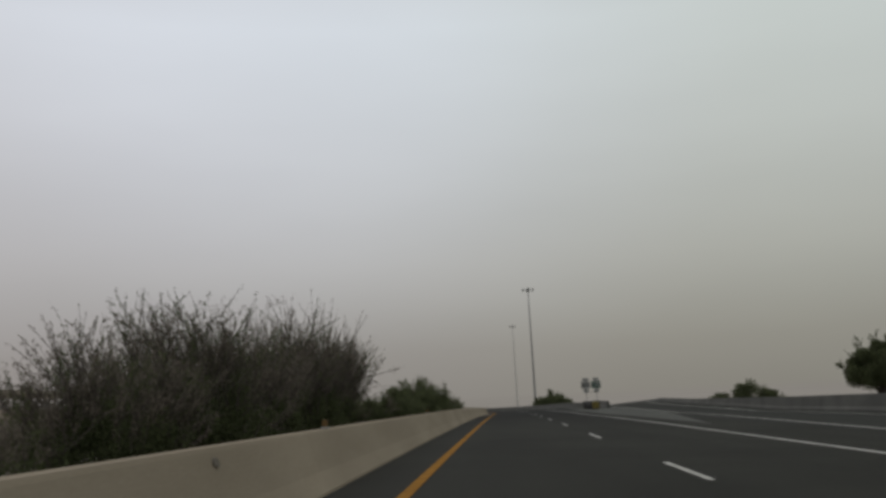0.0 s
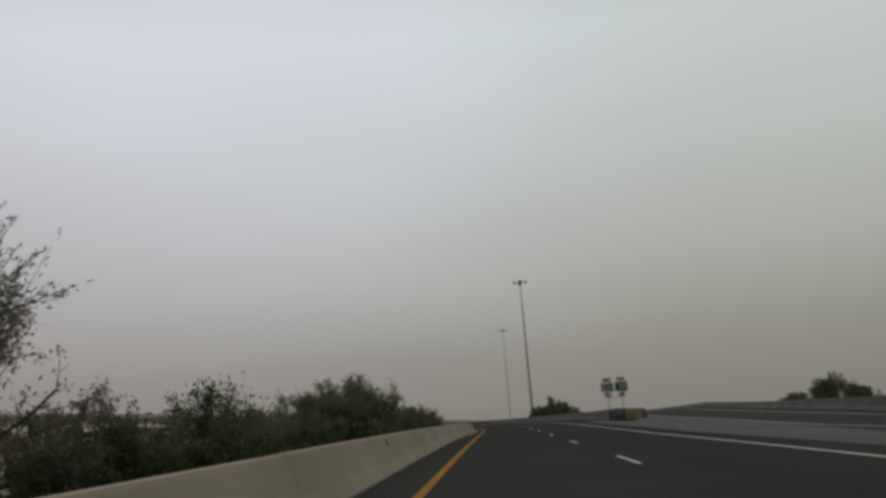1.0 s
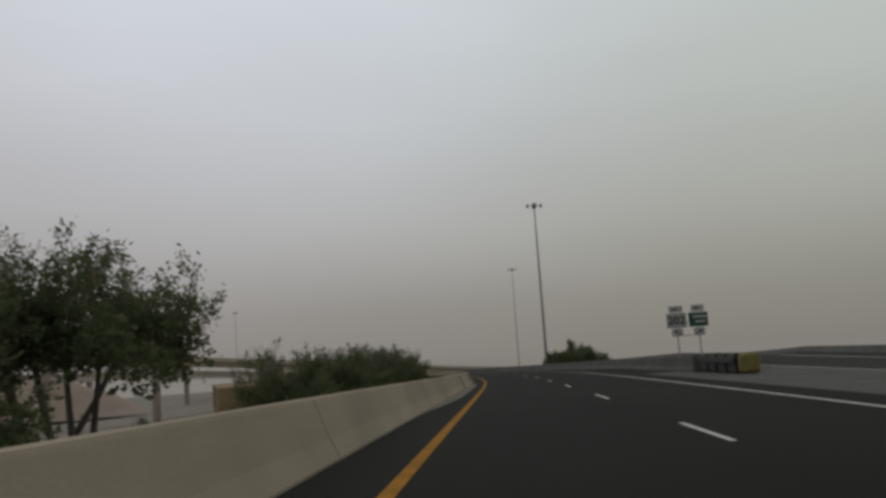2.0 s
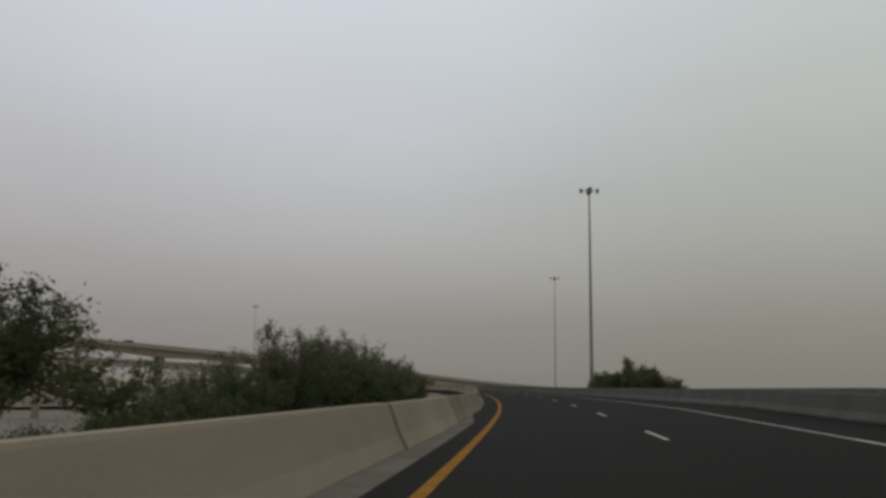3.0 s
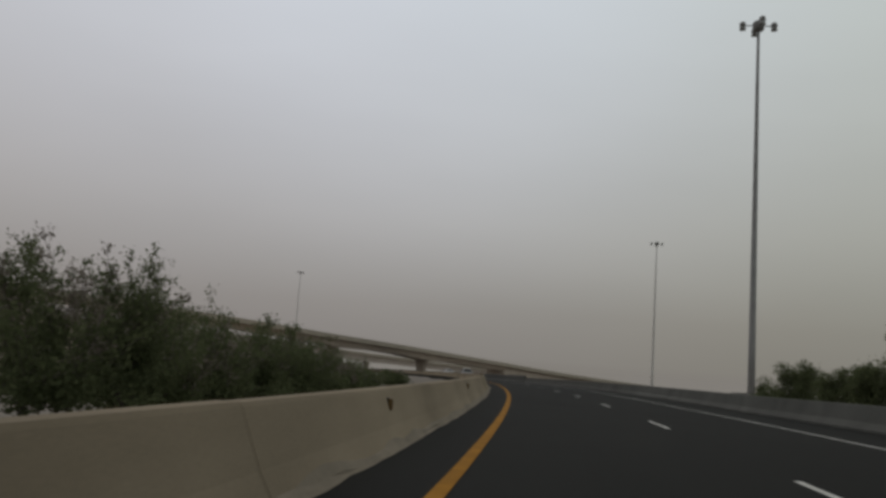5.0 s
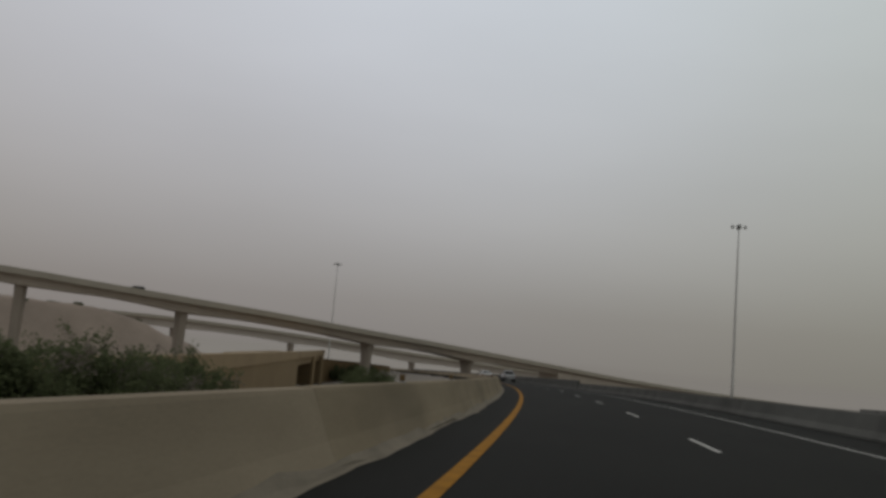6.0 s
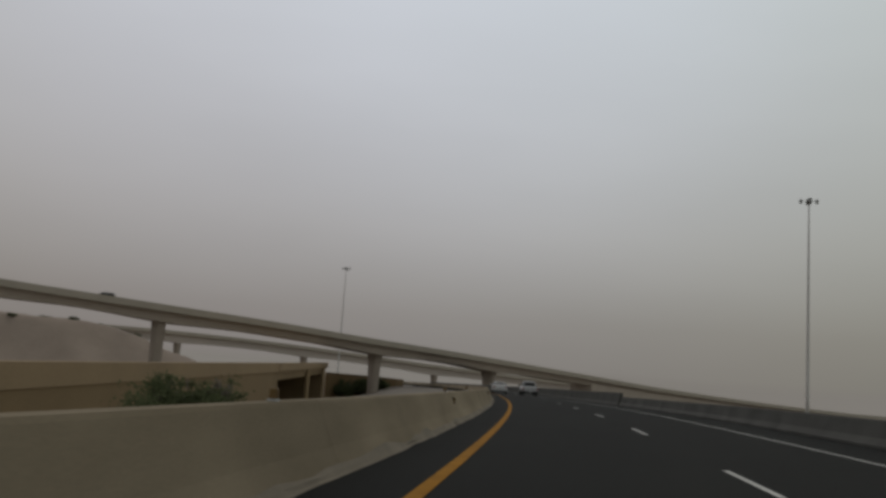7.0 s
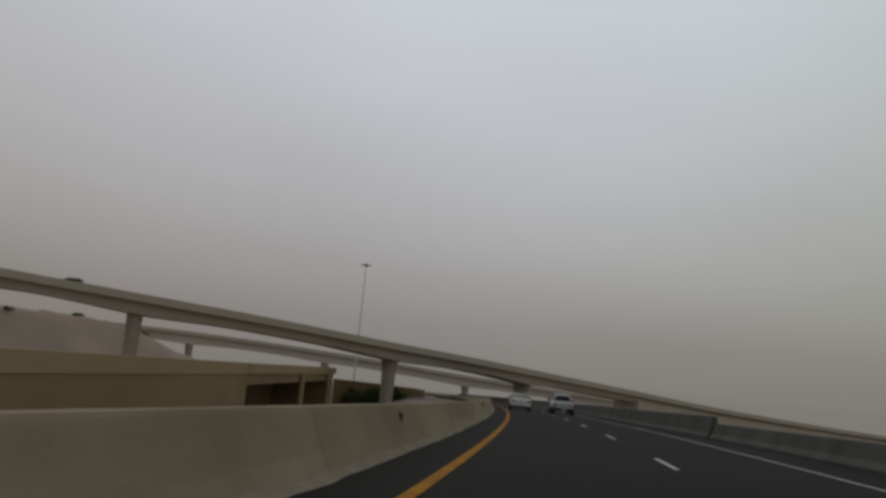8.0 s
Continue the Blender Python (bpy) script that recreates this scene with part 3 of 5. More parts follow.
def bridge(name, label, pts, piers, width, depth, pier_w, foot, concrete):
    """A box girder bridge: the line is the near parapet's top edge."""
    line = catmull(pts, 4.0)
    top = thing(name, Matrix(), label, "bridge", kind="structure")

    def girder(i, p):
        near = min((p.xy - Vector(q[:2])).length for q in piers)
        dd = depth + 0.65 * max(0.0, 1 - near / 18.0)
        return [(0.25, -1.1), (0.25, -1.4), (1.6, -1.75), (2.0, -1.1 - dd), (width - 2.0, -1.1 - dd), (width - 1.6, -1.75), (width - 0.25, -1.4), (width - 0.25, -1.1)]
    loft("girder", line, girder, concrete, top)
    loft("parapet", line, lambda i, p: [(0.0, 0.0), (0.28, 0.0), (0.36, -0.6), (0.5, -1.096), (0.0, -1.5)][::1], BRIDGE_TOP, top)
    loft("parapet", line, lambda i, p: [(width - 0.28, 0.0), (width, 0.0), (width, -1.5), (width - 0.5, -1.096), (width - 0.36, -0.6)], BRIDGE_TOP, top)
    for px, py in piers:
        i = min(range(len(line)), key=lambda k: (line[k].xy - Vector((px, py))).length)
        d = line[min(i + 1, len(line) - 1)] - line[i - 1]
        side = Vector((-d.y, d.x, 0)).normalized()
        c = line[i] + side * (width / 2)
        z1 = line[i].z - 1.1 - depth - 0.35
        z0 = foot
        ang = math.atan2(d.y, d.x)
        bm = bmesh.new()
        rings = []
        for z, wx, wy in ((z0, 1.0, 1.0), (z0 + (z1 - z0) * 0.6, 1.0, 1.0), (z0 + (z1 - z0) * 0.88, 1.05, 1.25), (z1, 1.12, 1.7)):
            ring = []
            for cx, cy in ((-1, -0.6), (-0.6, -1), (0.6, -1), (1, -0.6), (1, 0.6), (0.6, 1), (-0.6, 1), (-1, 0.6)):
                v = Matrix.Rotation(ang, 3, "Z") @ Vector((cx * pier_w / 2 * wx, cy * pier_w / 2 * 1.3 * wy, 0))
                ring.append(bm.verts.new((c.x + v.x, c.y + v.y, z)))
            rings.append(ring)
        for r0, r1 in zip(rings, rings[1:]):
            for k in range(8):
                bm.faces.new((r0[k], r0[(k + 1) % 8], r1[(k + 1) % 8], r1[k]))
        bm.faces.new(rings[-1])
        bm.faces.new(rings[0][::-1])
        part("pier", bm, PIER_CON, top)
    return top, line


FLY = [(-330, 340, 23), (-215, 350, 17), (-170, 364, 14.2), (-143, 379, 12.4), (-132, 388, 11.4), (-113, 404, 9.7), (-97.5, 426, 8.3), (-80.6, 451, 6.4), (-63, 480, 4.6), (-39, 538, 1.6), (-5, 600, -2.4), (50, 666, -6.6), (130, 730, -10.5)]
flyover, fly_line = bridge("flyover", "beige concrete flyover on piers crossing the highway", FLY, [(-215, 350), (-143, 379), (-112.0, 405.6), (-78.0, 455.0), (-55.5, 498)], 11.0, 2.15, 2.35, -20.0, BRIDGE_CON)
FAR = [(-240, 530, 8.6), (-211, 560, 8.2), (-171, 602, 6.0), (-120, 644, 1.6), (-60, 690, -2.5), (0, 730, -5.0)]
far_bridge, far_line = bridge("far_bridge", "concrete ramp bridge behind the flyover, paled for haze", FAR, [(-211, 560), (-171, 602), (-120, 644)], 9.5, 3.3, 2.4, -20.0, HAZED_CON)

fill_line = [q for q in fly_line if q.y > 548]
loft("fill_wall", fill_line, lambda i, q: [(0.9, -2.6), (0.9, -18.0), (10.1, -18.0), (10.1, -2.6)], BRIDGE_CON, flyover)

# earth bank that carries the far bridge's end
BANK = [(-330, 420, 9.0), (-285, 470, 9.2), (-250, 505, 9.3), (-232, 524, 8.4), (-222, 537, 5.4), (-205, 552, -3.0), (-196, 560, -9.0)]
bank_line = catmull(BANK, 3.0)
bank_pts, bank_faces, BANK_N = [], [], 33
for i, p in enumerate(bank_line):
    for k in range(BANK_N):
        w = k / (BANK_N - 1) * 2 - 1
        fall = max(0.0, abs(w) - 0.3) / 0.7
        x, y = p.x + 0.72 * w * 42, p.y - 0.7 * w * 42
        lumps = noise.noise((x * 0.07, y * 0.07, 1.0)) * 1.3 + noise.noise((x * 0.22, y * 0.22, 4.0)) * 0.7 + abs(noise.noise((x * 0.5, y * 0.5, 8.0))) * 0.5
        bank_pts.append((x, y, p.z - (p.z + 15) * fall + lumps))
    if i:
        for k in range(BANK_N - 1):
            a = (i - 1) * BANK_N + k
            bank_faces.append((a, a + 1, a + BANK_N + 1, a + BANK_N))
bank = part_mesh("earth_bank", mesh_of("earth_bank", bank_pts, bank_faces, BANK_DIRT, True))
tagged(bank, "bare dusty earth bank at the bridge's end", "embankment", kind="structure")


# ---------------------------------------------------------------- walls of the crossing ramp
def wall_run(name, pts, thick, foot, material, label, coping=None, coping_mat=None):
    top = thing(name, Matrix(), label, "wall", kind="structure")
    for (x0, y0, z0), (x1, y1, z1) in zip(pts, pts[1:]):
        d = Vector((x1 - x0, y1 - y0, 0))
        nrm = Vector((-d.y, d.x, 0)).normalized() * thick
        for nm, lo, hi, off, mt in (("wall_panel", None, coping or 0.0, 0.0, material), ("wall_band", coping, 0.0, -0.12, coping_mat)):
            if coping is None and nm == "wall_band":
                continue
            sh = nrm.normalized() * off
            vs = []
            for x, y, z in ((x0, y0, z0), (x1, y1, z1)):
                zl = foot if lo is None else z - lo
                zh = z - (coping or 0.0) if lo is None else z
                vs += [Vector((x, y, zl)) + sh, Vector((x, y, zh)) + sh, Vector((x, y, zh)) + nrm, Vector((x, y, zl)) + nrm]
            bm = bmesh.new()
            b = [bm.verts.new(v) for v in vs]
            for f in ((0, 1, 2, 3), (4, 7, 6, 5), (0, 4, 5, 1), (1, 5, 6, 2), (2, 6, 7, 3), (3, 7, 4, 0)):
                bm.faces.new([b[k] for k in f])
            part(nm, bm, mt, top)
    return top


wall_run("retaining_wall", [(-13.2, 212, -1.9), (-28.9, 258.6, -1.55), (-46.5, 310, -1.4), (-66.5, 369, -1.12)], 0.8, -18.0, BROWN_WALL, "brown retaining wall with a lighter tan upper band", 1.45, TAN_WALL)
wall_run("low_wall", [(-96.4, 456.6, -3.2), (-88.6, 467, -3.5), (-84.0, 478, -3.9), (-84.4, 487, -4.2)], 0.7, -18.0, BROWN_WALL, "dark brown low wall beneath the flyover")

# the ramp's deck goes on from the wall, open below
under = thing("underpass", Matrix.Translation((-81.1, 412.0, -9.6)) @ Matrix.Rotation(math.atan2(86, -29.2), 4, "Z") @ Matrix.Rotation(radians(-0.32), 4, "Y"), "tan concrete underpass with dark opening and columns", "bridge", kind="structure")
part("parapet", box(90.6, 0.5, 1.45, (0.2, 0.05, 8.03), 0.06), TAN_WALL, under)
part("slab", box(90.6, 14.5, 0.5, (0.2, 7.56, 7.1), 0.04), TAN_WALL, under)
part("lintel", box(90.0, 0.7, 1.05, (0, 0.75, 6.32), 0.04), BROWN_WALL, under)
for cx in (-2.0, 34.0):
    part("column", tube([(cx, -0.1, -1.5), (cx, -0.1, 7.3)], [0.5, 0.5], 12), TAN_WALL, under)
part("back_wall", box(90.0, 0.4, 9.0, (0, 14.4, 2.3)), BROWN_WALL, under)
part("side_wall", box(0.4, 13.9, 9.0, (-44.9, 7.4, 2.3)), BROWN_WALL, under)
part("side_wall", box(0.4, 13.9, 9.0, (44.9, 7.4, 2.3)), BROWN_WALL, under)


# ---------------------------------------------------------------- lighting masts
def high_mast(x, y, head_z, foot_z, steel):
    h = head_z - foot_z
    mast = thing("high_mast_light", pose(x, y, foot_z), "tall grey steel high-mast light with ring of lamps", "street lamp", "highway masts")
    part("base_plate", box(1.1, 1.1, 0.25, (0, 0, 0.12), 0.03), GREY_CONCRETE, mast)
    n = 6
    part("pole", tube([(0, 0, h * k / n) for k in range(n + 1)], [0.30 - 0.19 * k / n for k in range(n + 1)], 12), steel, mast, smooth=True)
    hub = part("hub", tube([(0, 0, h - 0.5), (0, 0, h - 0.35), (0, 0, h + 0.25), (0, 0, h + 0.45)], [0.25, 0.46, 0.46, 0.2], 14), LAMP_GREY, mast, smooth=True)
    for k in range(4):
        a = math.radians(90 * k + 4)
        c, s = math.cos(a), math.sin(a)
        part("arm", tube([(c * 0.4, s * 0.4, h), (c * 1.05, s * 1.05, h - 0.02)], [0.05, 0.045], 6), steel, mast)
        lamp = part("luminaire", tube([(c * 1.25, s * 1.25, h - 0.12), (c * 1.25, s * 1.25, h - 0.08), (c * 1.25, s * 1.25, h + 0.2), (c * 1.25, s * 1.25, h + 0.3)], [0.2, 0.26, 0.24, 0.12], 10), LAMP_GREY, mast, smooth=True)
        part("lens", tube([(c * 1.25, s * 1.25, h - 0.38), (c * 1.25, s * 1.25, h - 0.13)], [0.27, 0.21], 10), LAMP_GLASS, lamp, smooth=True)
    return mast


for mx, my, mz, steel in ((15.55, 252.4, 28.96, STEEL), (16.8, 389.4, 31.3, HAZED_STEEL), (-115.6, 509.2, 31.7, HAZED_STEEL)):
    high_mast(mx, my, mz, float(ground_height(np.array([mx]), np.array([my]))[0]) - 0.1, steel)


# ---------------------------------------------------------------- exit signs and crash cushion
def arrow(bm, cx, cz, size, lean):
    m = Matrix.Translation((cx, -0.035, cz)) @ Matrix.Rotation(radians(lean), 4, "Y")
    pts = [(-0.05, -0.5), (0.05, -0.5), (0.05, 0.15), (0.2, 0.15), (0, 0.5), (-0.2, 0.15), (-0.05, 0.15)]
    fr = [bm.verts.new(m @ Vector((x * size, -0.004, z * size))) for x, z in pts]
    bk = [bm.verts.new(m @ Vector((x * size, 0.006, z * size))) for x, z in pts]
    bm.faces.new(fr)
    bm.faces.new(bk[::-1])
    for k in range(7):
        bm.faces.new((fr[k], fr[(k + 1) % 7], bk[(k + 1) % 7], bk[k]))


sign = thing("exit_sign", road_pose(148.6, 13.05, -0.03, -2), "white route 202 sign and green sign on steel posts", "road sign")
for cx, plate, material in ((-0.68, "route_plate", SIGN_WHITE), (0.68, "direction_plate", SIGN_GREEN)):
    part("post", box(0.075, 0.06, 2.9, (cx, 0.05, 1.45), 0.008), STEEL, sign)
    pl = part(plate, box(1.2, 0.03, 0.9, (cx, 0, 3.02), 0.01), material, sign, "white plate with black route number" if cx < 0 else "green plate with pale lettering")
    tab = part("top_tab", box(0.86 if cx < 0 else 0.8, 0.03, 0.42, (cx, 0, 3.73), 0.01), SIGN_WHITE, sign)
    low = part("arrow_tab", box(0.7, 0.03, 0.5, (cx, 0, 2.26), 0.01), SIGN_WHITE, sign)
    bm = bmesh.new()
    arrow(bm, cx, 2.26, 0.5, -50 if cx < 0 else 50)
    part("arrow", bm, SIGN_BLACK, low)
    part("lettering_bar", box(0.34, 0.012, 0.09, (cx - 0.08, -0.02, 3.73)), SIGN_BLACK, tab)
    if cx < 0:
        f = bpy.data.curves.new("route_number", "FONT")
        f.body, f.size, f.align_x, f.align_y, f.extrude = "202", 0.74, "CENTER", "CENTER", 0.006
        f.offset = 0.016
        f.materials.append(SIGN_BLACK)
        num = new("route_number", f)
        num.parent = pl
        num.matrix_basis = pose(cx, -0.024, 3.0, 90, 0, 0)
        for bx, bz, bw, bh in ((cx, 3.455, 1.18, 0.03), (cx, 2.59, 1.18, 0.045), (cx - 0.585, 3.02, 0.03, 0.83), (cx + 0.585, 3.02, 0.03, 0.83)):
            part("border", box(bw, 0.012, bh, (bx, -0.02, bz)), SIGN_BLACK, pl)
    else:
        for bz, bw in ((3.2, 0.85), (2.88, 0.6)):
            part("lettering_bar", box(bw, 0.012, 0.15, (cx + 0.1, -0.02, bz)), SIGN_WHITE, pl)
part("cross_bar", box(1.36, 0.04, 0.05, (0, 0.05, 2.04)), STEEL, sign)
part("cross_bar", box(1.36, 0.04, 0.05, (0, 0.05, 2.9)), STEEL, sign)

cushion = thing("crash_cushion", road_pose(131.0, 11.5, 0.012, 0), "dark grey crash cushion with a yellow nose at the gore", "crash barrier")
for k in range(4):
    part("bay", box(0.80 + 0.06 * k, 1.5, 0.78, (0, 1.75 + 1.58 * k, 0.45), 0.05), CUSHION, cushion)
    part("diaphragm", box(0.90 + 0.06 * k, 0.1, 0.86, (0, 0.95 + 1.58 * k, 0.45), 0.02), BLACK_TRIM, cushion)
part("nose", box(0.78, 0.75, 0.84, (0, 0.42, 0.46), 0.16), CUSHION_YELLOW, cushion, "yellow plastic nose")
for sx in (-0.56, 0.56):
    part("rail", box(0.06, 6.4, 0.28, (sx * 0.92, 4.1, 0.6), 0.02), CUSHION, cushion)
part("backup_block", box(1.5, 0.6, 0.9, (0, 7.9, 0.45), 0.04), GREY_CONCRETE, cushion)

# delineators on the barrier
for s0, on_top in ((44.6, True), (60.6, True), (147.6, False), (170.5, False), (193.8, False), (207.5, False), (223.8, True), (230.0, True), (248.3, True), (261.5, True), (262.1, False), (268.4, True), (285.2, False), (310.0, False)):
    if on_top:
        dl = thing("delineator", road_pose(s0, -1.33, 0.735 + barrier_drop(s0)), "brown reflector block on top of the barrier", "reflector", "barrier reflectors")
        part("bracket", box(0.10, 0.08, 0.024, (0, 0, 0.011), 0.004), SIGN_WHITE, dl, "pale base plate")
        part("reflector", box(0.075, 0.05, 0.095, (0, 0, 0.07), 0.008), AMBER, dl)
    else:
        dl = thing("delineator", road_pose(s0, -1.19, 0.40), "brown reflector block on the barrier's face", "reflector", "barrier reflectors")
        part("bracket", box(0.06, 0.06, 0.16, (0.0, 0, 0.1), 0.005), BLACK_TRIM, dl)
        part("reflector", box(0.05, 0.10, 0.145, (0.05, 0, 0.1), 0.008), AMBER, dl)


# ---------------------------------------------------------------- shrubs and trees
def leaf_cloud(rs, centres, size, ratio, up, along=None):
    """Leaf quads, one island each, around given centres; along: the twig's direction for each leaf."""
    n = len(centres)
    d = rs.normal(size=(n, 3))
    d[:, 2] = d[:, 2] * 0.6 + up
    if along is not None:
        d = d * 0.45 + along * 1.3
    d /= np.linalg.norm(d, axis=1)[:, None]
    r = np.cross(d, rs.normal(size=(n, 3)))
    r /= np.linalg.norm(r, axis=1)[:, None] + 1e-9
    L = size * rs.uniform(0.6, 1.4, n)[:, None]
    W = L * ratio
    v = np.stack([centres - d * L * 0.5, centres + r * W * 0.5, centres + d * L * 0.5, centres - r * W * 0.5], 1)
    return v.reshape(-1, 3)


def leaf_part(name, verts, material, bush, label=""):
    n = len(verts)
    me = bpy.data.meshes.new(name)
    me.vertices.add(n)
    me.vertices.foreach_set("co", np.asarray(verts, dtype=np.float32).ravel())
    me.loops.add(n)
    me.loops.foreach_set("vertex_index", np.arange(n, dtype=np.int32))
    me.polygons.add(n // 4)
    me.polygons.foreach_set("loop_start", np.arange(0, n, 4, dtype=np.int32))
    me.update(calc_edges=True)
    me.materials.append(material)
    ob = part_mesh(name, me, bush, label)
    ob["kind"] = "stuff"
    return ob


def shrub(name, m, label, rx, ry, h, seed, dense=1.0, sprout=5, dry=0.3, trunk=0, dark=False, group="roadside shrubs", leaf=0.10, category="shrub", tuft=0.45, mass=0.70, wand=(0.08, 0.22), thin=1.0):
    """Stems that fan out from the foot into leafy clumps, and feathery twigs that rise out of the upper clumps."""
    rs = np.random.RandomState(seed)
    bush = thing(name, m, label, category, group)
    size = h / 4.5
    wood = bmesh.new()
    green, inner, sprigs, dead = [], [], [], []
    n = int(20 * (rx * ry * h / 20) ** 0.6 * (0.75 + 0.45 * dense)) + 10
    foot = 0.30 if trunk else 0.36
    stems = [Vector((rs.uniform(-1, 1) * rx * foot, rs.uniform(-1, 1) * ry * foot, -0.2)) for _ in range(4 if trunk else 8)]
    z_low = (0.22 if trunk else 0.14) * h

    def twig(st, direction, length, clump):
        """A bent twig with leaves that lie along it, side shoots and sometimes a tuft at its tip."""
        tip = st + direction * length
        bend = st.lerp(tip, 0.5) + Vector(rs.normal(size=3)) * 0.07 * length
        tube([st, bend, tip], [0.010 * size + 0.002, 0.007 * size + 0.001, 0.004], 3, wood, False)
        k2 = int((length * rs.uniform(18, 34) + 7) * thin)
        t = rs.uniform(0.1, 1.05, size=(k2, 1))
        pts = np.array(st) * (1 - t) + np.array(tip) * t + np.array(bend - st.lerp(tip, 0.5)) * (4 * t * (1 - t)) + rs.normal(size=(k2, 3)) * 0.032
        rows = [np.concatenate([pts, np.tile(np.array(direction), (k2, 1))], 1)]
        if clump:
            k3 = int(rs.uniform(18, 40))
            q = np.array(st.lerp(tip, rs.uniform(0.75, 1.0))) + rs.normal(size=(k3, 3)) * 0.085
            rows.append(np.concatenate([q, np.tile(np.array(direction) * 0.3, (k3, 1))], 1))
        return np.concatenate(rows), bend, tip

    for k in range(n):
        ang, r = rs.uniform(0, 2 * math.pi), math.sqrt(rs.uniform(0.0, 1.0))
        x, y = math.cos(ang) * rx * 0.86 * r, math.sin(ang) * ry * 0.86 * r
        lump = 0.5 + 0.75 * noise.noise((x * 0.55 + seed * 3.1, y * 0.55, 0.3))
        zmax = h * mass * (1.08 - 0.48 * r * r) * (0.76 + 0.34 * lump)
        zmin = z_low + (0.06 * h * r if trunk else 0.0)
        z = zmin + max(0.1, zmax - zmin) * (rs.uniform(0, 1) ** 0.7)
        c = Vector((x, y, z))
        base = min(stems, key=lambda p: (p.xy - c.xy).length + rs.uniform(0, 0.6))
        mid = base.lerp(c, 0.5) + Vector((-x * 0.12, -y * 0.12, 0.09 * h)) + Vector(rs.normal(size=3)) * 0.12 * size
        q1 = base.lerp(mid, 0.5) + Vector(rs.normal(size=3)) * 0.07 * size
        r0 = (0.030 if trunk else 0.022) * size
        tube([base, q1, mid, mid.lerp(c, 0.55) + Vector(rs.normal(size=3)) * 0.06, c], [r0, r0 * 0.8, r0 * 0.55, r0 * 0.35, r0 * 0.2], 5, wood, False)
        cr = rs.uniform(0.44, 0.74) * (0.72 + 0.28 * size)
        cnt = int(290 * dense * (cr / 0.55) ** 2 * rs.uniform(0.7, 1.2))
        d = rs.normal(size=(cnt, 3))
        d *= (rs.uniform(0.35, 1.0, cnt) ** 0.6 / np.linalg.norm(d, axis=1))[:, None]
        d[:, 2] *= 0.85
        d[:, :2] += d[:, 2:] * np.array([x / rx, y / ry]) * 0.25
        green.append(d * cr + np.array(c))
        if dense > 0.45:
            inner.append(rs.normal(size=(int(50 * dense), 3)) * cr * 0.28 + np.array(c))
        if z > zmin + 0.30 * (zmax - zmin):
            for _ in range(rs.poisson(sprout * 0.9)):
                lean = Vector((x / rx * 0.55, y / ry * 0.55, 0.85)) + Vector(rs.normal(size=3)) * 0.20
                st = c + Vector(rs.normal(size=3)) * cr * 0.4
                length = rs.uniform(*wand) * h * (1.15 - 0.3 * r)
                if st.z + length > h * 1.04:
                    length = max(0.2, h * 1.04 - st.z)
                rows, bend, tip = twig(st, lean.normalized(), length, rs.uniform() < tuft)
                where = dead if rs.uniform() < dry else sprigs
                where.append(rows)
                for _ in range(rs.poisson(1.3)):
                    side_dir = (lean.normalized() + Vector(rs.normal(size=3)) * 0.45).normalized()
                    where.append(twig(bend, side_dir, length * rs.uniform(0.3, 0.6), rs.uniform() < tuft * 0.9)[0])
    for k in range(int(n * 0.6) if not trunk else int(n * 0.4)):
        ang, r = rs.uniform(0, 2 * math.pi), math.sqrt(rs.uniform(0.0, 0.9))
        x, y = math.cos(ang) * rx * 0.9 * r, math.sin(ang) * ry * 0.9 * r
        z = h * mass / 0.7 * (rs.uniform(0.26, 0.52) if trunk else rs.uniform(0.14, 0.48))
        cr = rs.uniform(0.42, 0.66)
        cnt = int(330 * dense * (cr / 0.55) ** 2)
        green.append(rs.normal(size=(cnt, 3)) * cr * 0.5 + np.array((x, y, z)))
        if dense > 0.45:
            inner.append(rs.normal(size=(int(55 * dense), 3)) * cr * 0.32 + np.array((x, y, z)))
    tagged(part("wood", wood, BARK, bush), kind="stuff")
    gr = np.concatenate(green)
    gr = gr[gr[:, 2] > 0.02]
    body = leaf_cloud(rs, gr, leaf * 0.98, 0.48, 0.35)
    if inner:
        inn = np.concatenate(inner)
        body = np.concatenate([body, leaf_cloud(rs, inn[inn[:, 2] > 0.15], leaf * 1.55, 0.55, 0.2)])
    leaf_part("foliage", body, LEAF_DARK if dark else LEAF, bush)
    for nm, rows, material, lab in (("sprig_foliage", sprigs, LEAF_DARK if dark else LEAF, ""), ("dry_foliage", dead, LEAF_DRY, "greyish dry twig tips")):
        if rows:
            rows = np.concatenate(rows)
            leaf_part(nm, leaf_cloud(rs, rows[:, :3], leaf * 1.0, 0.30, 0.3, rows[:, 3:]), material, bush, lab)
    return bush


def left_ground(s, u):
    p = on_road(s, u)
    return Vector((p.x, p.y, float(ground_height(np.array([p.x]), np.array([p.y]))[0])))


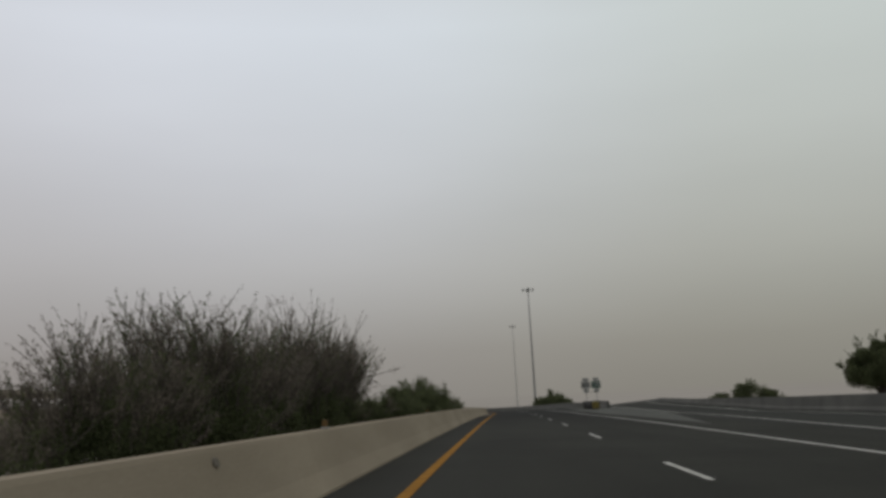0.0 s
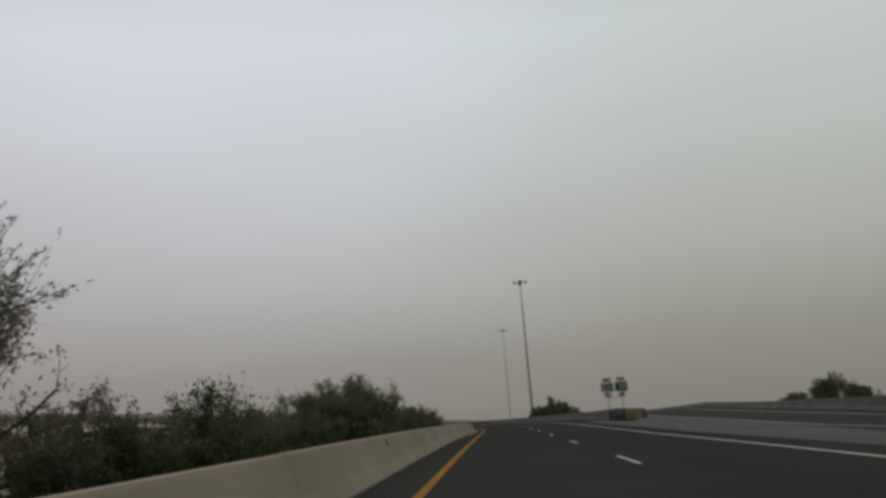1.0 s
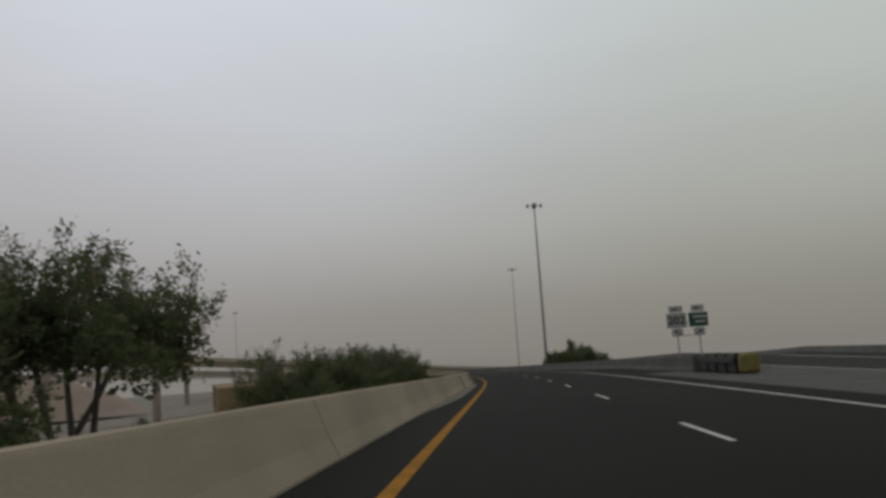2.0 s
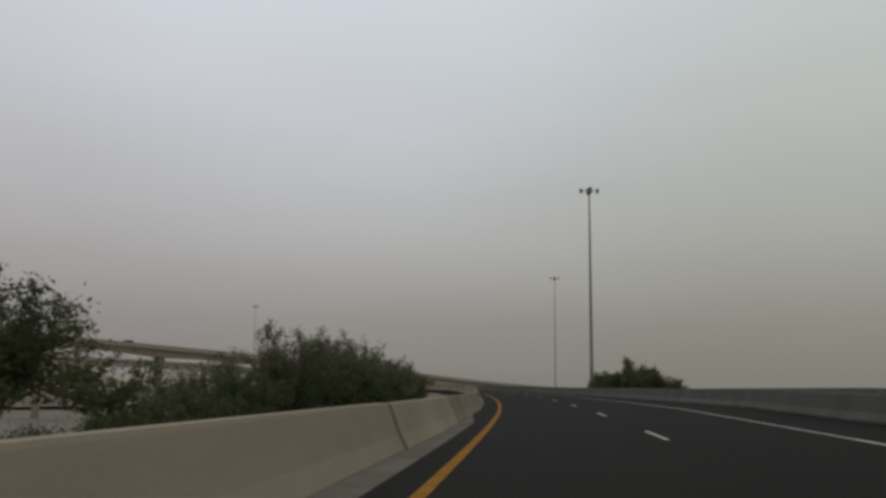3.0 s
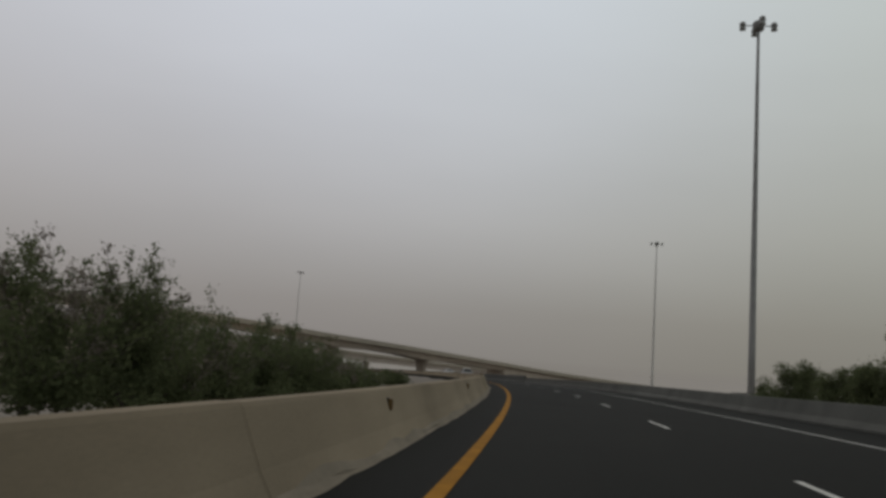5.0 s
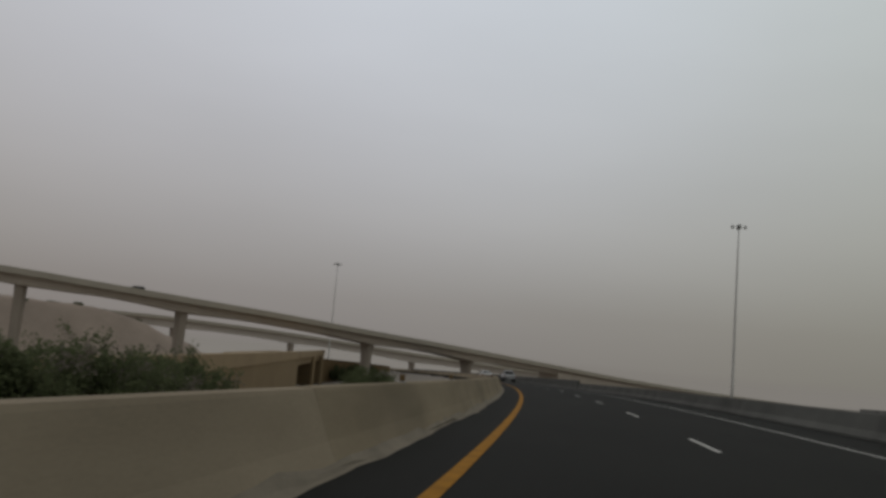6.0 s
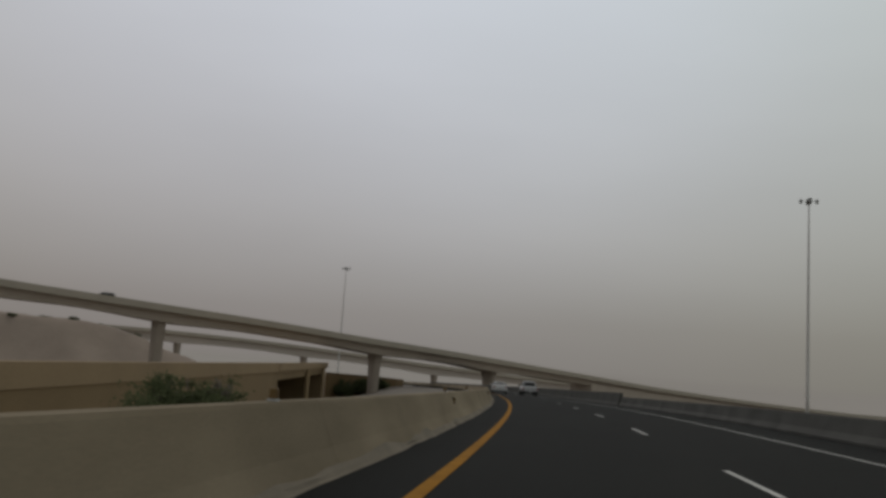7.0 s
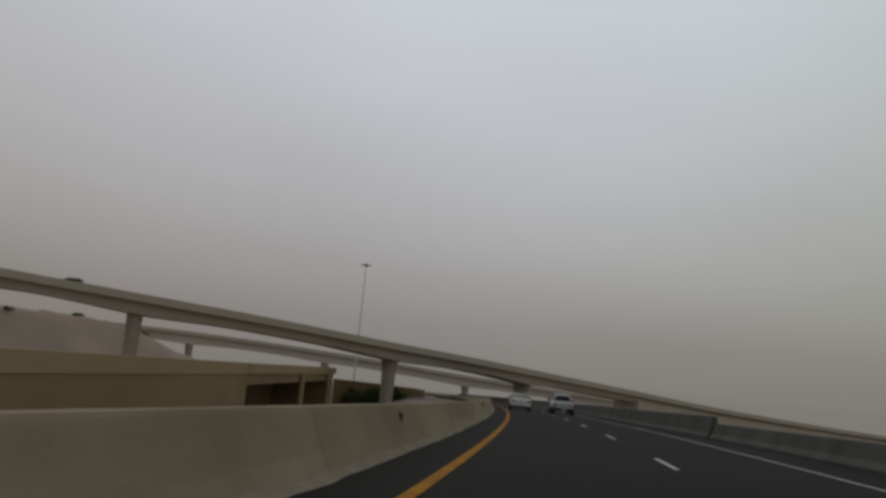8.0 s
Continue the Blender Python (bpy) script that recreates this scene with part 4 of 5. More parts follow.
def mesquite(name, m, label, rx, ry, h, seed, dense=1.0, lace=1.0, bare=0.2, core=0.62, dry=0.2, category="tree", group="roadside trees"):
    """A vase of forked stems: bare feet, a dense dark crown, and bent twigs with small leaf tufts that rise out of it."""
    rs = np.random.RandomState(seed)
    tree = thing(name, m, label, category, group)
    size = max(0.45, h / 4.5)
    wood = bmesh.new()
    body, heart, tips, dead = [], [], [], []

    def limb(a, b, r0, r1, sag, sides):
        mid = a.lerp(b, 0.5) + Vector(rs.normal(size=3)) * 0.05 * (b - a).length + sag
        q1, q3 = a.lerp(mid, 0.5) + sag * 0.3, mid.lerp(b, 0.5) + sag * 0.3
        tube([a, q1, mid, q3, b], [r0, r0 * 0.75 + r1 * 0.25, (r0 + r1) / 2, r0 * 0.25 + r1 * 0.75, r1], sides, wood, False)
        return mid

    def spot(r, ang, z):
        return Vector((math.cos(ang) * rx * r, math.sin(ang) * ry * r, z))

    def crown_top(r, ang):
        lump = noise.noise((math.cos(ang) * r * 1.7 + seed * 2.3, math.sin(ang) * r * 1.7, seed * 0.7))
        return h * (1.0 - 0.30 * r * r) * min(1.0, 0.90 + 0.25 * lump)

    def tuft(c, k, spread, rows, along):
        q = np.array(c) + rs.normal(size=(k, 3)) * spread
        rows.append(np.concatenate([q, np.tile(np.array(along), (k, 1))], 1))

    stems = 5 + int(rx * ry > 8)
    for i in range(stems):
        a1 = 2 * math.pi * (i + rs.uniform(-0.3, 0.3)) / stems
        base = spot(0.06 + 0.05 * rs.uniform(), a1 + 0.4, -0.25)
        fork = spot(rs.uniform(0.26, 0.46), a1, h * (bare + rs.uniform(0.08, 0.20)))
        limb(base, fork, 0.075 * size, 0.042 * size, Vector((0, 0, -0.05 * h)), 6)
        for _ in range(4):
            a2 = a1 + rs.normal() * 0.55
            r2 = min(0.92, max(0.05, rs.uniform(0.2, 0.95)))
            top = crown_top(r2, a2)
            z2 = h * bare + (top * core - h * bare) * rs.uniform(0.45, 1.0)
            node = spot(r2, a2, z2)
            mid2 = limb(fork, node, 0.036 * size, 0.016 * size, Vector((0, 0, -0.03 * h)), 5)
            for c, rad in ((node, 0.50), (mid2.lerp(node, rs.uniform(0.2, 0.7)), 0.46), (node + spot(rs.uniform(0, 0.22), rs.uniform(0, 6.28), -0.07 * h), 0.48)):
                rad *= rs.uniform(0.75, 1.2) * (0.7 + 0.3 * size)
                k = int(230 * dense * (rad / 0.5) ** 2)
                d = rs.normal(size=(k, 3))
                d *= (rs.uniform(0.3, 1.0, k) ** 0.5 / np.linalg.norm(d, axis=1))[:, None]
                d[:, 2] *= 0.72
                body.append(d * rad + np.array(c))
                if dense > 0.45:
                    heart.append(rs.normal(size=(int(48 * dense), 3)) * rad * 0.36 + np.array(c))
            # fine twigs that carry the open outline
            for _ in range(int(rs.poisson(4.2 * lace))):
                a3, r3 = a2 + rs.normal() * 0.30 / (r2 + 0.3), min(1.08, max(0.02, r2 + rs.uniform(0.0, 0.36)))
                tip = spot(r3, a3, 0.0)
                tip.z = max(node.z + 0.05, z2 + (crown_top(min(r3, 1.0), a3) - z2) * rs.uniform(0.35, 1.0))
                tip.x += rs.normal() * 0.12
                bend = limb(node, tip, 0.013 * size, 0.005, Vector((0, 0, -0.025 * h)), 3)
                along = (tip - node).normalized()
                rows = dead if rs.uniform() < dry else tips
                n_t = int((tip - node).length * rs.uniform(3.5, 6.0)) + 2
                for q in np.linspace(0.25, 1.0, n_t):
                    c = (node.lerp(bend, q * 2) if q < 0.5 else bend.lerp(tip, q * 2 - 1)) + Vector(rs.normal(size=3)) * 0.05
                    tuft(c, int(rs.uniform(7, 19)), rs.uniform(0.05, 0.10), rows, along)
                for _ in range(rs.poisson(1.6)):
                    st = bend.lerp(tip, rs.uniform(0, 0.9))
                    end = st + (along + Vector(rs.normal(size=3)) * 0.65).normalized() * rs.uniform(0.25, 0.6) * (0.5 + 0.5 * size)
                    end.z = min(end.z, h * 1.04)
                    tube([st, end], [0.006, 0.003], 3, wood, False)
                    for q in (0.5, 0.8, 1.0):
                        tuft(st.lerp(end, q), int(rs.uniform(6, 15)), rs.uniform(0.045, 0.085), rows, end - st)
    # leafy skirt between the stems where the crown reaches low
    for _ in range(int(26 * dense * max(0.0, 0.32 - bare) / 0.32 * (rx * ry / 6))):
        ang, r = rs.uniform(0, 6.28), math.sqrt(rs.uniform(0.05, 0.95))
        c = spot(r, ang, h * (bare + rs.uniform(0.05, 0.26)))
        body.append(rs.normal(size=(int(230 * dense), 3)) * np.array((0.30, 0.30, 0.22)) + np.array(c))
        heart.append(rs.normal(size=(int(40 * dense), 3)) * 0.2 + np.array(c))
    tagged(part("wood", wood, BARK, tree), kind="stuff")
    gr = np.concatenate(body)
    leaves = leaf_cloud(rs, gr[gr[:, 2] > 0.05], 0.095, 0.48, 0.3)
    if heart:
        inn = np.concatenate(heart)
        leaves = np.concatenate([leaves, leaf_cloud(rs, inn[inn[:, 2] > 0.2], 0.15, 0.55, 0.2)])
    leaf_part("foliage", leaves, LEAF_DARK, tree)
    for nm, rows, material, lab in (("sprig_foliage", tips, LEAF_DARK, ""), ("dry_foliage", dead, LEAF_DRY, "greyish dry twig tips")):
        if rows:
            rows = np.concatenate(rows)
            leaf_part(nm, leaf_cloud(rs, rows[:, :3], 0.085, 0.42, 0.3, rows[:, 3:] * 0.5), material, tree, lab)
    return tree


SHRUBS = [
    # tall feathery shrubs: s, u, rx, ry, h, dense, sprout, dry
    (48.4, -8.8, 1.5, 1.6, 2.5, 0.45, 9, 0.75),
    (52.6, -8.4, 2.0, 2.2, 4.6, 1.1, 15, 0.7),
    (57.2, -8.0, 2.4, 2.8, 6.0, 1.3, 16, 0.65),
    (62.6, -8.2, 2.3, 2.8, 5.0, 1.2, 14, 0.65),
    (68.6, -8.0, 2.2, 2.8, 7.1, 1.0, 15, 0.75),
    (73.6, -8.0, 2.2, 2.5, 7.6, 0.9, 14, 0.8),
]
for i, (s0, u0, rx, ry, h, dn, sp, dry) in enumerate(SHRUBS):
    shrub("shrub", Matrix.Translation(left_ground(s0, u0)) @ Matrix.Rotation(np.interp(s0, LS, _turn), 4, "Z"), "tall dark green shrub with feathery dry shoots behind the barrier", rx, ry, h, 11 + i, dn, sp, dry, 0, True, leaf=0.09, tuft=0.06, mass=0.54 if s0 < 66 else 0.46, wand=(0.18, 0.48), thin=0.62)

MESQUITES = [
    # s, u, rx, ry, h, dense, lace, bare, core, dry
    (77.0, -8.0, 2.3, 3.2, 6.6, 0.03, 0.8, 0.16, 0.74, 0.75),
    (80.8, -7.0, 1.8, 2.0, 3.4, 0.9, 0.9, 0.04, 0.70, 0.4),
    (83.4, -5.4, 1.8, 2.4, 3.0, 0.8, 1.2, 0.12, 0.66, 0.1),
    (86.4, -8.8, 1.6, 1.7, 3.1, 0.9, 0.9, 0.04, 0.70, 0.2),
    (97.8, -7.2, 2.2, 2.6, 3.0, 1.1, 0.6, 0.02, 0.78, 0.1),
    (102.8, -6.9, 2.6, 3.2, 4.3, 1.2, 0.6, 0.08, 0.80, 0.1),
    (107.8, -6.4, 2.6, 4.0, 4.9, 1.2, 0.7, 0.34, 0.84, 0.1),
    (127.6, -7.6, 2.4, 3.0, 3.7, 1.0, 1.0, 0.06, 0.70, 0.2),
    (134.4, -7.0, 2.6, 4.0, 3.35, 1.1, 1.4, 0.34, 0.70, 0.15),
    (150.6, -8.8, 2.2, 2.2, 2.9, 1.0, 1.0, 0.02, 0.70, 0.2),
    (154.6, -7.6, 2.5, 2.6, 4.5, 1.1, 1.3, 0.05, 0.64, 0.25),
    (159.6, -7.2, 2.6, 2.6, 4.7, 1.2, 1.3, 0.06, 0.66, 0.2),
    (165.6, -7.4, 2.6, 3.6, 4.1, 1.2, 1.5, 0.20, 0.66, 0.2),
    (173.0, -8.2, 2.3, 3.2, 4.5, 0.8, 1.6, 0.24, 0.66, 0.25),
    (188.8, -8.6, 1.5, 1.5, 2.2, 0.4, 1.5, 0.04, 0.62, 0.4),
    (191.4, -8.4, 2.2, 2.8, 2.5, 0.9, 1.2, 0.05, 0.66, 0.3),
    (198.4, -8.2, 2.5, 3.4, 3.9, 0.9, 1.7, 0.08, 0.60, 0.2),
    (205.4, -8.2, 2.5, 3.4, 3.5, 1.0, 1.4, 0.04, 0.64, 0.2),
    (212.6, -8.2, 2.4, 3.4, 3.1, 1.1, 1.0, 0.03, 0.70, 0.2),
    (219.6, -8.4, 2.0, 3.0, 2.7, 1.0, 0.9, 0.03, 0.70, 0.2),
    (226.2, -8.6, 1.8, 2.8, 2.3, 1.0, 0.9, 0.03, 0.70, 0.2),
    (231.8, -8.6, 1.5, 2.4, 2.0, 1.0, 0.9, 0.03, 0.70, 0.2),
]
for i, (s0, u0, rx, ry, h, dn, lc, br, co, dry) in enumerate(MESQUITES):
    lab = ("tall half-bare desert tree on forked stems behind the barrier" if dn < 0.3 else "green mesquite tree with bare forked stems behind the barrier" if br > 0.07 else "low dark green mesquite shrub behind the barrier")
    mesquite("desert_tree" if br > 0.07 else "shrub", Matrix.Translation(left_ground(s0, u0)) @ Matrix.Rotation(np.interp(s0, LS, _turn), 4, "Z"), lab, rx, ry, h, 300 + i, dn, lc, br, co, dry, "tree" if br > 0.07 else "shrub", "roadside trees" if br > 0.07 else "roadside shrubs")
for i, (s0, u0, r0, h) in enumerate(((96.6, -8.8, 1.4, 1.6), (145.2, -8.8, 1.4, 1.5), (147.4, -8.4, 1.5, 2.1), (178.6, -9.0, 1.2, 1.3))):
    shrub("shrub", Matrix.Translation(left_ground(s0, u0)), "low olive green shrub behind the barrier", r0, r0 * 1.2, h, 40 + i, 0.8, 4, 0.4, 0, True)

RIGHT = [
    # s, u, rx, ry, h, dense
    (239.5, 17.4, 1.2, 1.9, 2.6, 0.9), (235.2, 17.5, 1.5, 2.0, 4.6, 0.9), (227.8, 17.6, 1.8, 2.2, 3.9, 1.2), (222.6, 17.5, 2.0, 1.8, 5.15, 1.2), (219.2, 17.7, 1.8, 1.7, 4.9, 1.2),
    (214.6, 17.6, 1.7, 1.7, 4.4, 1.1), (211.2, 17.8, 1.6, 1.6, 3.7, 1.1), (206.6, 18.2, 1.6, 2.2, 2.6, 1.0),
    (146.4, 33.5, 3.0, 2.6, 4.2, 1.2), (147.5, 36.6, 1.8, 2.0, 2.4, 1.0), (145.2, 29.5, 2.2, 2.0, 2.5, 1.0),
]
for i, (s0, u0, rx, ry, h, dn) in enumerate(RIGHT):
    shrub("shrub", Matrix.Translation(left_ground(s0, u0)), "rounded dark green bush behind the parapet", rx, ry, h, 60 + i, dn, 2, 0.05, 0, True, "bushes beyond the parapet", tuft=0.5, mass=0.80, wand=(0.05, 0.10))
shrub("tree", Matrix.Translation(left_ground(110.0, 35.0)), "round dark green tree beyond the exit ramp", 3.9, 3.9, 8.2, 90, 1.6, 1, 0.0, 1, True, category="tree", group="trees", leaf=0.15)
shrub("shrub", Matrix.Translation(left_ground(265.0, -9.4)), "small dark green shrub below the barrier", 1.8, 2.4, 1.8, 97, 1.2, 5, 0.1, 0, True)
for i, (bx, by, h) in enumerate(((-92.0, 459.0, 5.7), (-88.6, 463.0, 5.3), (-85.2, 468.0, 4.6))):
    bz = float(ground_height(np.array([bx]), np.array([by]))[0])
    shrub("shrub", pose(bx, by, bz), "tall dark brown-green scrub before the low wall", 2.9, 3.2, h, 230 + i, 1.2, 2, 0.2, 0, True, "scrub below the flyover", leaf=0.2)
crest = [i for i, q in enumerate(bank_line) if 470 < q.y < 541]
for i in range(9):
    bx, by, bz = bank_pts[crest[int((i + 0.5) / 9 * len(crest))] * BANK_N + (13, 16, 19, 15, 21, 17)[i % 6]]
    shrub("shrub", pose(bx, by, bz - 0.25), "dark scrub on top of the earth bank", (2.6, 1.5, 3.4)[i % 3], 2.2, (1.9, 1.3, 1.6)[i % 3], 200 + i, 0.5, 2, 0.3, 0, True, "bank scrub", leaf=0.2)
rnd2 = random.Random(9)
for i in range(16):
    s0, u0 = rnd2.uniform(92, 150), -rnd2.uniform(13, 24)
    shrub("scrub", Matrix.Translation(left_ground(s0, u0)), "low pale dry scrub on the dirt", rnd2.uniform(0.7, 1.3), rnd2.uniform(0.7, 1.3), rnd2.uniform(0.9, 1.5), 120 + i, 0.5, 3, 0.8, 0, False, "dry scrub")


# ---------------------------------------------------------------- vehicles
def car(name, m, label, paint_mat, suv=False):
    """A car whose front points along +y; the origin on the ground between the wheels."""
    top = thing(name, m, label, "car")
    L, W = (4.75, 1.90) if suv else (4.70, 1.82)
    if suv:
        st = [(-2.36, 0.80, 0.48, 0.98, 1.02, 0.70), (-2.26, 0.90, 0.36, 1.06, 1.55, 0.62), (-1.9, 0.94, 0.30, 1.10, 1.74, 0.64), (-0.9, 0.95, 0.28, 1.10, 1.80, 0.66), (0.2, 0.95, 0.28, 1.08, 1.77, 0.65), (0.75, 0.95, 0.28, 1.06, 1.50, 0.62), (1.2, 0.94, 0.28, 1.04, 1.10, 0.66), (1.9, 0.91, 0.30, 0.98, 1.02, 0.62), (2.3, 0.80, 0.38, 0.80, 0.84, 0.55)]
    else:
        st = [(-2.34, 0.76, 0.46, 0.94, 0.97, 0.62), (-2.22, 0.86, 0.34, 1.00, 1.06, 0.60), (-1.75, 0.90, 0.28, 0.98, 1.10, 0.58), (-1.2, 0.91, 0.26, 0.96, 1.36, 0.56), (-0.5, 0.91, 0.26, 0.95, 1.45, 0.56), (0.2, 0.91, 0.26, 0.94, 1.42, 0.56), (0.75, 0.91, 0.26, 0.93, 1.20, 0.58), (1.2, 0.90, 0.26, 0.92, 0.98, 0.60), (1.9, 0.86, 0.28, 0.82, 0.86, 0.56), (2.3, 0.74, 0.36, 0.66, 0.70, 0.5)]
    bm = bmesh.new()
    rings = []
    for y, w, zb, zs, zr, wr in st:
        half = [(w * 0.86, zb), (w * 0.97, zb + 0.12), (w, (zb + zs) / 2), (w * 0.97, zs), (wr + (w - wr) * 0.18, zr - 0.05), (wr * 0.9, zr)]
        ring = [bm.verts.new((x, y, z)) for x, z in half] + [bm.verts.new((-x, y, z)) for x, z in half[::-1]]
        rings.append(ring)
    for r0, r1 in zip(rings, rings[1:]):
        for k in range(12):
            bm.faces.new((r0[k], r0[(k + 1) % 12], r1[(k + 1) % 12], r1[k]))
    bm.faces.new(rings[0])
    bm.faces.new(rings[-1][::-1])
    body = part("body", bm, paint_mat, top, smooth=True)
    # rear window, lights, bumper, plate
    if suv:
        rw = [(-0.58, -2.275, 1.50), (0.58, -2.275, 1.50), (0.70, -2.335, 1.10), (-0.70, -2.335, 1.10)]
    else:
        rw = [(-0.50, -1.16, 1.375), (0.50, -1.16, 1.375), (0.66, -1.84, 1.095), (-0.66, -1.84, 1.095)]
    bm = bmesh.new()
    off = Vector((0, -0.03, 0.035))
    fr = [bm.verts.new(Vector(v) + off) for v in rw]
    bk = [bm.verts.new(Vector(v) - off * 2) for v in rw]
    bm.faces.new(fr)
    bm.faces.new(bk[::-1])
    for k in range(4):
        bm.faces.new((fr[k], fr[(k + 1) % 4], bk[(k + 1) % 4], bk[k]))
    part("rear_window", bm, CAR_GLASS, top)
    zl = 0.98 if suv else 0.80
    for sx in (-1, 1):
        part("tail_light", box(0.2 if suv else 0.34, 0.12, 0.34 if suv else 0.14, (sx * (0.80 if suv else 0.66), -2.29, zl), 0.03), TAIL_RED, top, "red tail light")
        bm = bmesh.new()
        zs, zr = (1.14, 1.64) if suv else (1.0, 1.33)
        y0, y1 = (-1.9, 0.6) if suv else (-1.2, 0.7)
        vs = [(sx * 0.925, y0, zs), (sx * 0.925, y1 + 0.2, zs), (sx * 0.73, y1 - 0.35, zr), (sx * 0.73, y0 + 0.15, zr)]
        a = [bm.verts.new(v) for v in vs]
        b = [bm.verts.new((v[0] * 0.9, v[1], v[2])) for v in vs]
        bm.faces.new(a)
        bm.faces.new(b[::-1])
        for k in range(4):
            bm.faces.new((a[k], a[(k + 1) % 4], b[(k + 1) % 4], b[k]))
        part("side_window", bm, CAR_GLASS, top)
        part("mirror", box(0.2, 0.1, 0.14, (sx * 1.0, 0.62, 1.08), 0.03), paint_mat, top)
        for y in (-1.38, 1.38):
            r = 0.36 if suv else 0.32
            tyre = part("tyre", tube([(sx * (W / 2 - 0.24), y, r), (sx * (W / 2 - 0.2), y, r), (sx * (W / 2 - 0.03), y, r), (sx * (W / 2 + 0.01), y, r)], [r - 0.05, r, r, r - 0.05], 20), TYRE, top, smooth=False)
            part("rim", tube([(sx * (W / 2 - 0.05), y, r), (sx * (W / 2 + 0.018), y, r)], [r * 0.66, r * 0.6], 14), RIM, tyre)
    part("rear_bumper", box(1.66, 0.22, 0.26, (0, -2.31, 0.48), 0.06), BLACK_TRIM if suv else paint_mat, top)
    part("bumper_insert", box(1.5, 0.2, 0.16, (0, -2.36, 0.34), 0.03), BLACK_TRIM, top, "black plastic lower bumper")
    part("plate", box(0.32, 0.02, 0.15, (0, -2.43 if not suv else -2.44, 0.72 if not suv else 0.78), 0.005), SIGN_WHITE, top)
    bm = bmesh.new()
    yf = (0.78, 1.18) if suv else (0.55, 1.18)
    zf = (1.52, 1.12) if suv else (1.30, 1.0)
    vs = [(-0.6, yf[0], zf[0]), (0.6, yf[0], zf[0]), (0.74, yf[1], zf[1]), (-0.74, yf[1], zf[1])]
    a = [bm.verts.new(Vector(v) + Vector((0, 0.03, 0.03))) for v in vs]
    b = [bm.verts.new(Vector(v) - Vector((0, 0.05, 0.05))) for v in vs]
    bm.faces.new(a)
    bm.faces.new(b[::-1])
    for k in range(4):
        bm.faces.new((a[k], a[(k + 1) % 4], b[(k + 1) % 4], b[k]))
    part("windscreen", bm, CAR_GLASS, top)
    return top


